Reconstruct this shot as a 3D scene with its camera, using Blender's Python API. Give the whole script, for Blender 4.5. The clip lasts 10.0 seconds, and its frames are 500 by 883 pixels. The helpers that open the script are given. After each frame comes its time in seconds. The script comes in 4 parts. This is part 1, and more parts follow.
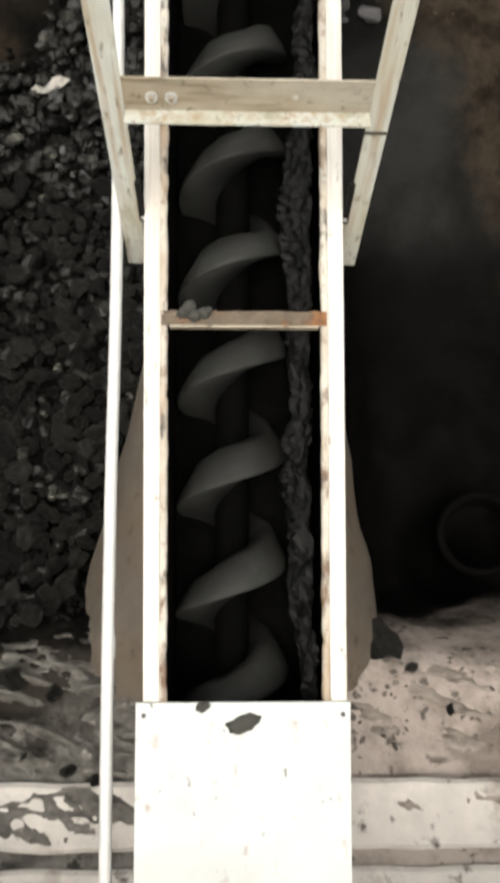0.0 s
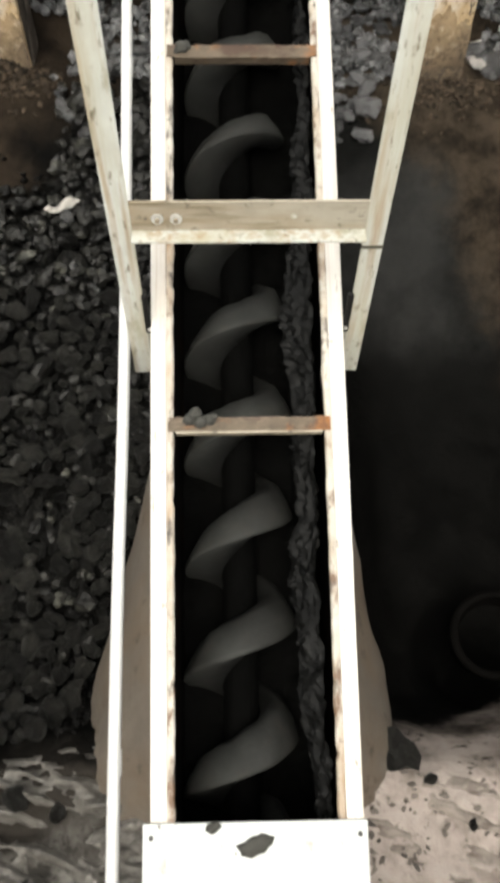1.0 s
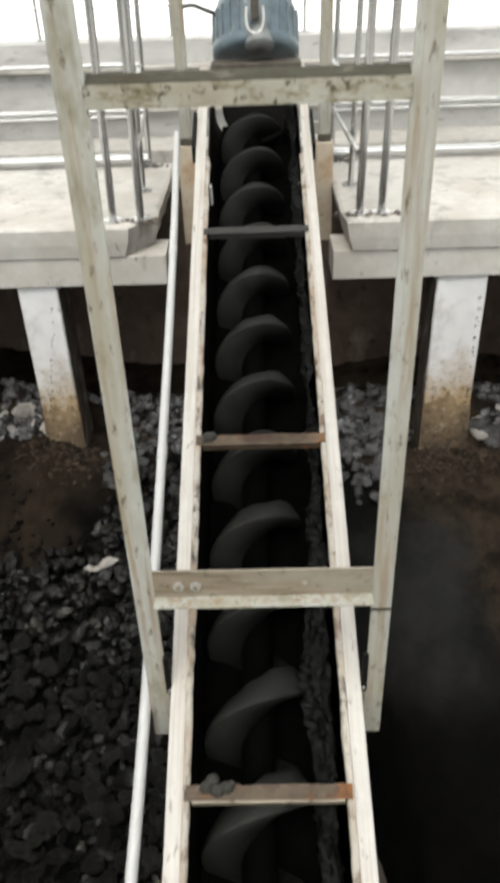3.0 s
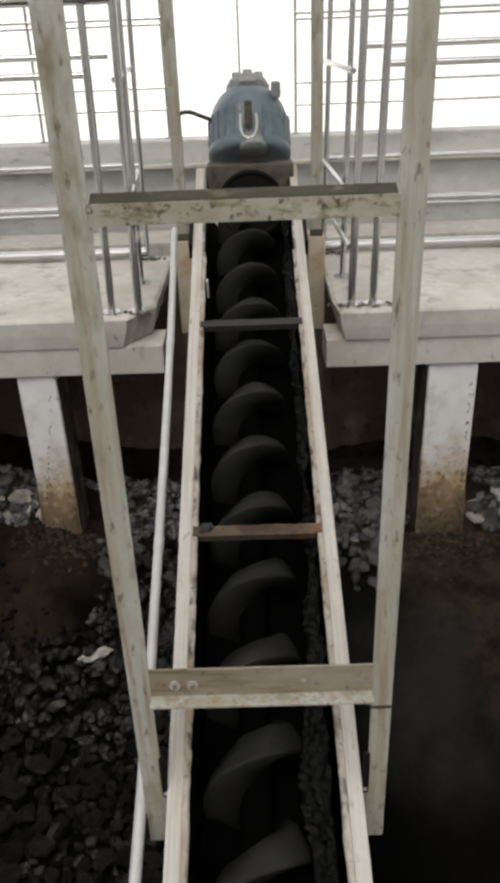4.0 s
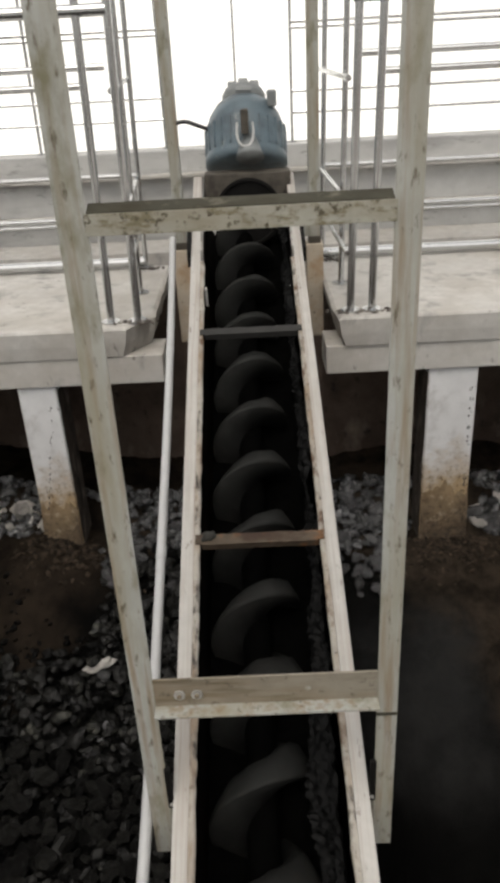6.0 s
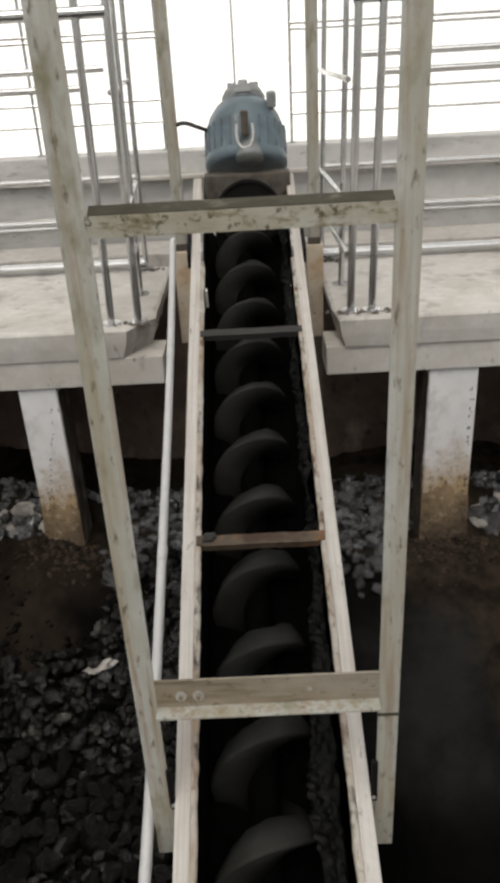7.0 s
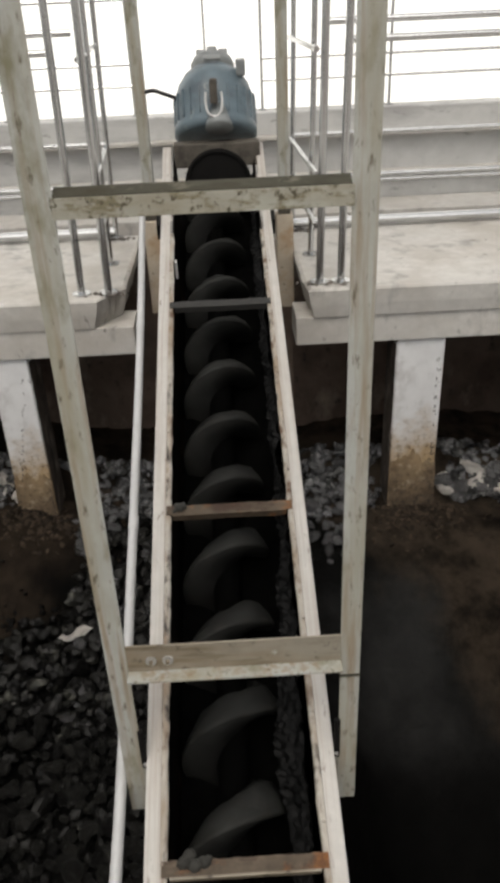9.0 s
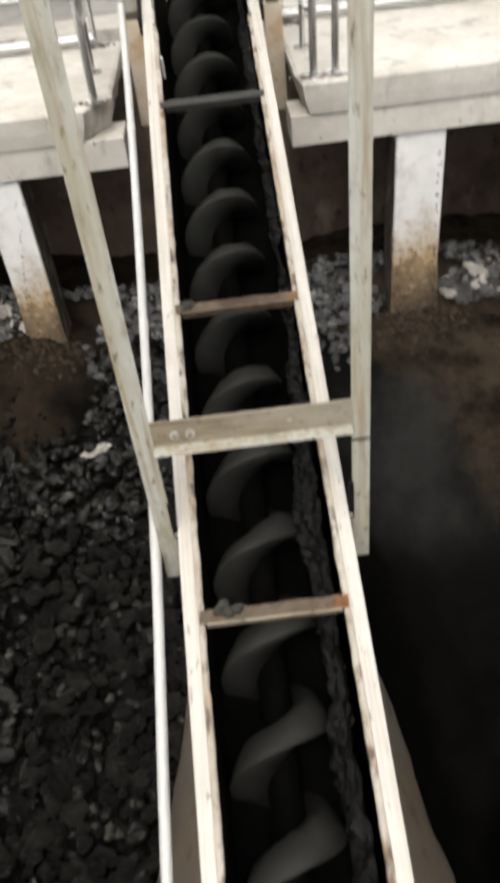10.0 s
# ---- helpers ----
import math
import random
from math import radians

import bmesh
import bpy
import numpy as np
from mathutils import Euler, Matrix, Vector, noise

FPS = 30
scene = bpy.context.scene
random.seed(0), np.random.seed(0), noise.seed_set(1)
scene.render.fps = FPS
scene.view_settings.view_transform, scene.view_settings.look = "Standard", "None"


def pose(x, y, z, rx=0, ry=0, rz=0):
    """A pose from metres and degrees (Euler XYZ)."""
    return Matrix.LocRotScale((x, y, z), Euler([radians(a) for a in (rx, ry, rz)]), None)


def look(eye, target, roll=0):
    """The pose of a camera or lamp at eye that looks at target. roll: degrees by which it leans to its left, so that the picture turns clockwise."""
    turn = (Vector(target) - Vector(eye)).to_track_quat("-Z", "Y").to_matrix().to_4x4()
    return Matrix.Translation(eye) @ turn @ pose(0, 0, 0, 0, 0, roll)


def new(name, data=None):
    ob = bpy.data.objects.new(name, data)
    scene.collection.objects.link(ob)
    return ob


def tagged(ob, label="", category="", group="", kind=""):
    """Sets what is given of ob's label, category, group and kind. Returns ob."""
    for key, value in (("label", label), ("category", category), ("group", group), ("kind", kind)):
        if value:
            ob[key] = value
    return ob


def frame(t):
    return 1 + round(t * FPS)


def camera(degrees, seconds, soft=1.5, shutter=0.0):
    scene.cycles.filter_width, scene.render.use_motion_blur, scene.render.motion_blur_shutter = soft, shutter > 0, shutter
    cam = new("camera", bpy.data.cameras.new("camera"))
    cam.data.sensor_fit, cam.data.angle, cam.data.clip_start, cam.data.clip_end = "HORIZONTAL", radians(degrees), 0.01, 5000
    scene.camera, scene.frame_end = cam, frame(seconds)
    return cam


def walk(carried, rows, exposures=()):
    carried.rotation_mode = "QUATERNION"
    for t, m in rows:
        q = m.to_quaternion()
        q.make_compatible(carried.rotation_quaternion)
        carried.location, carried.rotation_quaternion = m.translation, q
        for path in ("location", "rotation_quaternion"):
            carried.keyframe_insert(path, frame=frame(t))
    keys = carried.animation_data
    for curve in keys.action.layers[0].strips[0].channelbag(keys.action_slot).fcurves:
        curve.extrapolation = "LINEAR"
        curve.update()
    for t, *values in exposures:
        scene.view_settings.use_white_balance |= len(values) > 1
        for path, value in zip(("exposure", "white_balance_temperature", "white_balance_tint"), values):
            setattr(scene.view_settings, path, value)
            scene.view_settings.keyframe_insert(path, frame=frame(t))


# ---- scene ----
cam = camera(35.5, 10.0, soft=4.4, shutter=0.4)
PATH = [
    (0, (-0.045, 0.057, 3.086), (0.016, 0.872, 1.26), 4.1),
    (0.5, (-0.045, 0.064, 3.097), (0.008, 1.017, 1.339), 3.1),
    (1, (-0.043, 0.067, 3.102), (0.001, 1.104, 1.392), 1.4),
    (1.5, (-0.022, 0.038, 3.15), (0.024, 1.294, 1.594), -0.1),
    (2, (-0.001, 0.029, 3.17), (0.0, 1.498, 1.813), -0.8),
    (2.5, (0.004, 0.02, 3.181), (-0.058, 1.604, 1.962), -1.9),
    (3, (0.019, 0.025, 3.207), (-0.026, 1.686, 2.094), -2.2),
    (3.2, (0.019, 0.024, 3.233), (-0.02, 1.727, 2.184), -2.3),
    (4.3, (0.018, 0.031, 3.252), (-0.007, 1.797, 2.313), -2.3),
    (4.5, (0.02, 0.03, 3.252), (-0.004, 1.796, 2.314), -2.5),
    (5, (0.021, 0.031, 3.251), (-0.005, 1.8, 2.317), -2.8),
    (5.5, (0.02, 0.032, 3.249), (-0.009, 1.804, 2.321), -3.0),
    (7, (0.018, 0.03, 3.252), (-0.014, 1.804, 2.33), -3.3),
    (7.5, (0.016, 0.028, 3.249), (-0.013, 1.798, 2.319), -3.3),
    (8, (0.017, 0.029, 3.251), (0.005, 1.782, 2.289), -2.7),
    (8.5, (0.023, 0.031, 3.251), (0.037, 1.773, 2.269), -2.7),
    (9, (0.041, -0.012, 3.292), (0.069, 1.72, 2.293), -2.6),
    (9.5, (0.033, -0.072, 3.252), (0.016, 1.584, 2.131), -4.1),
    (10, (0.007, -0.174, 3.196), (-0.009, 1.328, 1.876), -7.2),
]
EXPOSURES = [(0.0, 1.38, 7050, 7), (0.5, 1.48, 7000, 6), (1.0, 1.54, 7000, 6), (1.5, 1.86, 6850, 5), (2.0, 1.56, 6750, 6), (2.5, 1.25, 6750, 6), (3.2, 0.6, 6750, 7), (4.3, 0.04, 6900, 10), (9.0, 0.17, 6900, 10), (9.5, 0.12, 6900, 10), (10.0, 0.96, 6950, 9)]
walk(cam, [(t, look(eye, target, roll)) for t, eye, target, roll in PATH], EXPOSURES)

# ---- light: overcast sky ----
world = bpy.data.worlds.new("overcast")
scene.world = world
world.use_nodes = True
wn, wl = world.node_tree.nodes, world.node_tree.links
sky = wn.new("ShaderNodeTexSky")
sky.sky_type, sky.sun_disc = "NISHITA", False
sky.sun_elevation, sky.sun_rotation = radians(62), radians(190)
sky.air_density, sky.dust_density = 1.0, 4.0
grey = wn.new("ShaderNodeHueSaturation")
grey.inputs["Saturation"].default_value = 0.25
wl.new(sky.outputs["Color"], grey.inputs["Color"])
wl.new(grey.outputs["Color"], wn["Background"].inputs["Color"])
wn["Background"].inputs["Strength"].default_value = 0.15
sun = new("sun", bpy.data.lights.new("sun", "SUN"))
sun.data.energy, sun.data.angle, sun.data.color = 0.5, radians(30), (1.0, 0.96, 0.9)
sun.matrix_world = look((0, 0, 0), (0.08, 0.46, -0.88))


# ---- materials ----
def mat(name, base, rough=0.7, metal=0.0, spots=(), grain=30.0, amount=0.25, bump=0.3, bump_scale=60.0, bump_dist=0.004, spec=0.5, vary=0.0, island=False, dirt=None, rim=None):
    """Base colour with fine and coarse variation; spots: (colour, scale, from, to, detail, stretch) stains laid over one another."""
    m = bpy.data.materials.new(name)
    m.use_nodes = True
    n, l = m.node_tree.nodes, m.node_tree.links
    b = n["Principled BSDF"]
    b.inputs["Roughness"].default_value, b.inputs["Metallic"].default_value = rough, metal
    b.inputs["Specular IOR Level"].default_value = spec
    co = n.new("ShaderNodeTexCoord")

    def nz(scale, detail=6.0, stretch=(1, 1, 1)):
        mp = n.new("ShaderNodeMapping")
        mp.inputs["Scale"].default_value = stretch
        l.new(co.outputs["Object"], mp.inputs["Vector"])
        t = n.new("ShaderNodeTexNoise")
        t.inputs["Scale"].default_value, t.inputs["Detail"].default_value = scale, detail
        t.inputs["Roughness"].default_value = 0.62
        l.new(mp.outputs["Vector"], t.inputs["Vector"])
        return t.outputs["Fac"]

    def ramp(fac, lo, hi):
        r = n.new("ShaderNodeMapRange")
        r.inputs["From Min"].default_value, r.inputs["From Max"].default_value = lo, hi
        l.new(fac, r.inputs["Value"])
        return r.outputs["Result"]

    def mix(fac, a, bcol):
        x = n.new("ShaderNodeMix")
        x.data_type = "RGBA"
        l.new(fac, x.inputs["Factor"])
        if isinstance(a, tuple):
            x.inputs["A"].default_value = (*a, 1)
        else:
            l.new(a, x.inputs["A"])
        x.inputs["B"].default_value = (*bcol, 1)
        return x.outputs["Result"]

    lo = tuple(c * (1 - amount) for c in base)
    col = mix(ramp(nz(grain), 0.3, 0.7), base, lo)
    col = mix(ramp(nz(grain * 0.12), 0.42, 0.75), col, tuple(c * (1 - 0.8 * amount) for c in base))
    for colour, scale, a, z, detail, stretch in spots:
        col = mix(ramp(nz(scale, detail, stretch), a, z), col, colour)
    # radial darkening towards the axis, painting in the shade deep between flights
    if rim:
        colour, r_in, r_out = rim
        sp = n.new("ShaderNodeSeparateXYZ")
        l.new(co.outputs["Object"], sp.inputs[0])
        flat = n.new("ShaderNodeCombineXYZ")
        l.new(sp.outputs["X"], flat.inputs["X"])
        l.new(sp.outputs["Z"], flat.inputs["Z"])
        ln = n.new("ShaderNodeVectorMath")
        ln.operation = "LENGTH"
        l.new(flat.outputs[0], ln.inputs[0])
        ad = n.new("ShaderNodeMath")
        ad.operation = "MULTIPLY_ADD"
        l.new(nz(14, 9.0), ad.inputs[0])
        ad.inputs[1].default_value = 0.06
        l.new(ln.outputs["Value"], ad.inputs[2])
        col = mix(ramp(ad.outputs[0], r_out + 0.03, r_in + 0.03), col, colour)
    if dirt:
        colour, lo_z, hi_z = dirt
        sp = n.new("ShaderNodeSeparateXYZ")
        l.new(co.outputs["Object"], sp.inputs[0])
        ad = n.new("ShaderNodeMath")
        ad.operation = "MULTIPLY_ADD"
        l.new(nz(5.5, 9.0), ad.inputs[0])
        ad.inputs[1].default_value = 0.75
        l.new(sp.outputs["Z"], ad.inputs[2])
        low = ramp(ad.outputs[0], hi_z + 0.375, lo_z + 0.375)
        col = mix(low, col, colour)
        for speck, sc, a0, a1 in ((tuple(c * 0.45 for c in colour), 30, 0.5, 0.62), (tuple(min(0.8, c * 1.5) for c in colour), 45, 0.58, 0.66)):
            both = n.new("ShaderNodeMath")
            both.operation = "MULTIPLY"
            l.new(low, both.inputs[0])
            l.new(ramp(nz(sc, 9.0), a0, a1), both.inputs[1])
            col = mix(both.outputs[0], col, speck)
    if vary:
        src = n.new("ShaderNodeNewGeometry").outputs["Random Per Island"] if island else n.new("ShaderNodeObjectInfo").outputs["Random"]
        hv = n.new("ShaderNodeHueSaturation")
        l.new(ramp_out(n, l, src, 1 - vary, 1 + vary), hv.inputs["Value"])
        l.new(col, hv.inputs["Color"])
        col = hv.outputs["Color"]
    l.new(col, b.inputs["Base Color"])
    rr = n.new("ShaderNodeMapRange")
    rr.inputs["To Min"].default_value, rr.inputs["To Max"].default_value = max(0.05, rough - 0.15), min(1, rough + 0.15)
    l.new(nz(grain * 0.5), rr.inputs["Value"])
    l.new(rr.outputs["Result"], b.inputs["Roughness"])
    bp = n.new("ShaderNodeBump")
    bp.inputs["Strength"].default_value, bp.inputs["Distance"].default_value = bump, bump_dist
    l.new(nz(bump_scale, 8.0), bp.inputs["Height"])
    l.new(bp.outputs["Normal"], b.inputs["Normal"])
    return m


def ramp_out(n, l, fac, lo, hi):
    r = n.new("ShaderNodeMapRange")
    r.inputs["To Min"].default_value, r.inputs["To Max"].default_value = lo, hi
    l.new(fac, r.inputs["Value"])
    return r.outputs["Result"]


ONE = (1, 1, 1)
RUST = (0.035, 0.016, 0.007)
GRIME = (0.16, 0.14, 0.09)
M_RAIL = mat("white_painted_steel", (0.49, 0.475, 0.445), 0.5, grain=14, amount=0.18, bump=0.2, spots=(((0.30, 0.255, 0.21), 22, 0.48, 0.72, 8, (3, 0.06, 1)), ((0.37, 0.335, 0.30), 60, 0.5, 0.68, 6, (3, 0.05, 1)), ((0.13, 0.10, 0.075), 26, 0.62, 0.72, 9, (1.5, 0.5, 1))))
M_LIP = mat("chipped_rail_edge", (0.42, 0.39, 0.34), 0.6, grain=20, amount=0.3, bump=0.6, spots=(((0.22, 0.15, 0.09), 10, 0.48, 0.66, 9, (1, 0.3, 1)), ((0.10, 0.055, 0.03), 18, 0.52, 0.64, 9, (1, 0.5, 1)), ((0.03, 0.024, 0.02), 30, 0.55, 0.66, 10, (1, 0.35, 1))))
M_FRAME = mat("weathered_painted_angle", (0.43, 0.44, 0.415), 0.6, grain=14, amount=0.22, bump=0.3, spots=(((0.29, 0.275, 0.215), 7, 0.40, 0.66, 9, (2.0, 2.0, 0.25)), ((0.24, 0.18, 0.115), 16, 0.50, 0.70, 9, (2.5, 2.5, 0.12)), ((0.17, 0.16, 0.10), 7, 0.54, 0.70, 10, (1.6, 1.6, 0.7)), ((0.10, 0.085, 0.055), 42, 0.58, 0.70, 9, (1.6, 1.6, 0.5))))
M_FRAME_TOP = mat("grime_scribbled_angle", (0.385, 0.38, 0.325), 0.65, grain=20, amount=0.25, bump=0.4, spots=(((0.25, 0.225, 0.165), 6, 0.42, 0.66, 9, (0.5, 2, 2)), ((0.16, 0.14, 0.085), 40, 0.50, 0.62, 10, (0.6, 1.4, 1.4)), ((0.07, 0.06, 0.035), 60, 0.56, 0.64, 10, ONE)))
M_SLEEVE = mat("tan_stained_sleeve", (0.62, 0.54, 0.43), 0.8, grain=10, amount=0.3, bump=0.4, spots=(((0.40, 0.27, 0.16), 6, 0.46, 0.66, 9, ONE), ((0.10, 0.08, 0.06), 22, 0.62, 0.70, 9, ONE)))
# brown soiling, with the upright rail face's shading mixed into the base
M_FRAME_LOW = mat("soiled_angle_with_shading", (0.29, 0.262, 0.21), 0.6, grain=14, amount=0.3, bump=0.3, spots=(((0.19, 0.145, 0.09), 5, 0.40, 0.62, 9, (0.35, 2, 3)), ((0.11, 0.085, 0.05), 14, 0.50, 0.66, 9, (0.3, 2, 3)), ((0.06, 0.045, 0.03), 30, 0.58, 0.68, 9, ONE)))
M_GRIMY = mat("grimy_steel", (0.075, 0.072, 0.054), 0.8, spec=0.2, grain=16, amount=0.35, bump=0.4, spots=(((0.045, 0.04, 0.027), 18, 0.44, 0.62, 9, (0.5, 1, 1)), ((0.16, 0.15, 0.115), 26, 0.58, 0.70, 9, (0.5, 1, 1))))
M_RUST = mat("rusted_flat_bar", (0.085, 0.062, 0.040), 0.75, grain=30, amount=0.4, bump=0.7, spots=(((0.16, 0.125, 0.09), 16, 0.52, 0.68, 9, (0.4, 1, 1)), (RUST, 14, 0.50, 0.62, 9, (0.6, 1, 1)), ((0.20, 0.075, 0.015), 8, 0.52, 0.66, 9, ONE)))
M_DARKBAR = mat("dirty_steel_bar", (0.024, 0.023, 0.021), 0.7, grain=25, amount=0.3, bump=0.5)
# lining colour taken near black to carry the shade inside the trough
M_TROUGH = mat("shade_black_trough_steel", (0.0022, 0.0021, 0.002), 0.85, spec=0.02, grain=12, amount=0.4, bump=0.6, bump_scale=30, spots=(((0.010, 0.006, 0.004), 5, 0.5, 0.7, 7, ONE),))
M_TROUGH_OUT = mat("grey_trough_outside", (0.36, 0.32, 0.29), 0.75, grain=10, amount=0.3, spots=(((0.12, 0.09, 0.07), 5, 0.5, 0.7, 8, ONE),))
# worn mottling, plus near-black painted round the shaft for the trough's shade
M_SCREW = mat("worn_screw_steel_shaded_core", (0.027, 0.028, 0.026), 0.65, 0.0, spec=0.15, grain=9, amount=0.6, bump=0.7, bump_scale=18, bump_dist=0.008, spots=(((0.014, 0.014, 0.013), 7, 0.46, 0.62, 10, ONE), ((0.020, 0.019, 0.017), 26, 0.54, 0.66, 9, ONE)), rim=((0.003, 0.003, 0.0028), 0.058, 0.140))
# sludge and shaft: the trough's deep shade is put into this black
M_SLUDGE = mat("shade_black_wet_sludge", (0.0018, 0.0018, 0.0017), 0.85, grain=12, amount=0.5, bump=0.8, bump_scale=22, bump_dist=0.012, spec=0.02)
M_CRUST = mat("caked_black_residue", (0.0024, 0.0024, 0.0022), 0.45, spec=0.15, grain=20, amount=0.5, bump=1.0, bump_scale=28, bump_dist=0.01)
M_COVER = mat("pale_cover_plate", (0.415, 0.435, 0.43), 0.5, spec=0.25, grain=8, amount=0.12, bump=0.1, spots=(((0.345, 0.355, 0.35), 5, 0.42, 0.70, 8, ONE), ((0.23, 0.20, 0.165), 15, 0.60, 0.72, 10, (1.4, 0.7, 1)), ((0.10, 0.09, 0.075), 34, 0.66, 0.72, 9, (1.2, 0.6, 1))))
M_CONDUIT = mat("pale_painted_conduit", (0.50, 0.505, 0.505), 0.45, 0.0, grain=14, amount=0.15, bump=0.1)
M_STEEL = mat("stainless_tube", (0.64, 0.65, 0.65), 0.2, 0.92, grain=5, amount=0.15, bump=0.0)
M_CONC = mat("pale_concrete", (0.60, 0.585, 0.55), 0.85, grain=16, amount=0.25, bump=0.45, bump_scale=45, spots=(((0.40, 0.375, 0.335), 2.2, 0.42, 0.68, 10, ONE), ((0.26, 0.25, 0.235), 5, 0.56, 0.70, 10, (1, 1, 0.5)), ((0.13, 0.12, 0.105), 16, 0.64, 0.72, 10, (1, 1, 0.4))))
M_COLUMN = mat("whitewashed_column", (0.74, 0.75, 0.755), 0.8, grain=8, amount=0.15, bump=0.3, spots=(((0.12, 0.11, 0.10), 24, 0.65, 0.72, 9, (1, 1, 0.6)), ((0.40, 0.39, 0.37), 4, 0.52, 0.72, 8, ONE)), dirt=((0.38, 0.275, 0.16), 0.86, 1.16))
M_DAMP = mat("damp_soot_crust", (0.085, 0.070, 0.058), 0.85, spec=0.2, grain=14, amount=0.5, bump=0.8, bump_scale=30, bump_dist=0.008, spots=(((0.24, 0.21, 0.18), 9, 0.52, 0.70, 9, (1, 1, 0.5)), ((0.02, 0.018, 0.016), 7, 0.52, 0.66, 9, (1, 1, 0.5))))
M_SAND = mat("tan_splashed_dirt", (0.38, 0.275, 0.16), 0.9, grain=22, amount=0.4, bump=1.0, bump_scale=40, bump_dist=0.012, spots=(((0.15, 0.10, 0.055), 9, 0.48, 0.64, 9, ONE), ((0.44, 0.36, 0.26), 22, 0.56, 0.70, 9, ONE)), dirt=((0.075, 0.054, 0.036), 0.56, 0.92))
M_BROWN = mat("damp_brown_wall", (0.155, 0.112, 0.086), 0.9, grain=6, amount=0.4, bump=0.5, spots=(((0.06, 0.04, 0.03), 2.4, 0.46, 0.66, 10, ONE), ((0.26, 0.21, 0.165), 3.5, 0.56, 0.74, 10, (1, 1, 0.6)), ((0.03, 0.022, 0.018), 12, 0.60, 0.70, 9, ONE)))
M_PARAPET = mat("grey_rendered_wall", (0.55, 0.55, 0.535), 0.85, grain=8, amount=0.2, spots=(((0.20, 0.195, 0.185), 11, 0.60, 0.72, 9, (0.6, 1, 1.6)), ((0.28, 0.275, 0.27), 2, 0.5, 0.72, 8, (0.4, 1, 2)),))
M_APRON = mat("muddy_concrete_apron", (0.50, 0.475, 0.445), 0.85, grain=10, amount=0.25, bump=0.6, bump_scale=28, bump_dist=0.008, spots=(((0.20, 0.17, 0.15), 4.0, 0.52, 0.66, 9, ONE), ((0.07, 0.06, 0.055), 14, 0.60, 0.7, 9, ONE)))
M_PLINTH = mat("brown_stained_concrete", (0.125, 0.104, 0.084), 0.85, grain=8, amount=0.35, bump=0.6, bump_scale=24, bump_dist=0.008, spots=(((0.10, 0.072, 0.048), 3.0, 0.46, 0.66, 10, (1, 1, 0.5)), ((0.045, 0.036, 0.028), 12, 0.58, 0.68, 10, (1, 1, 0.5))))


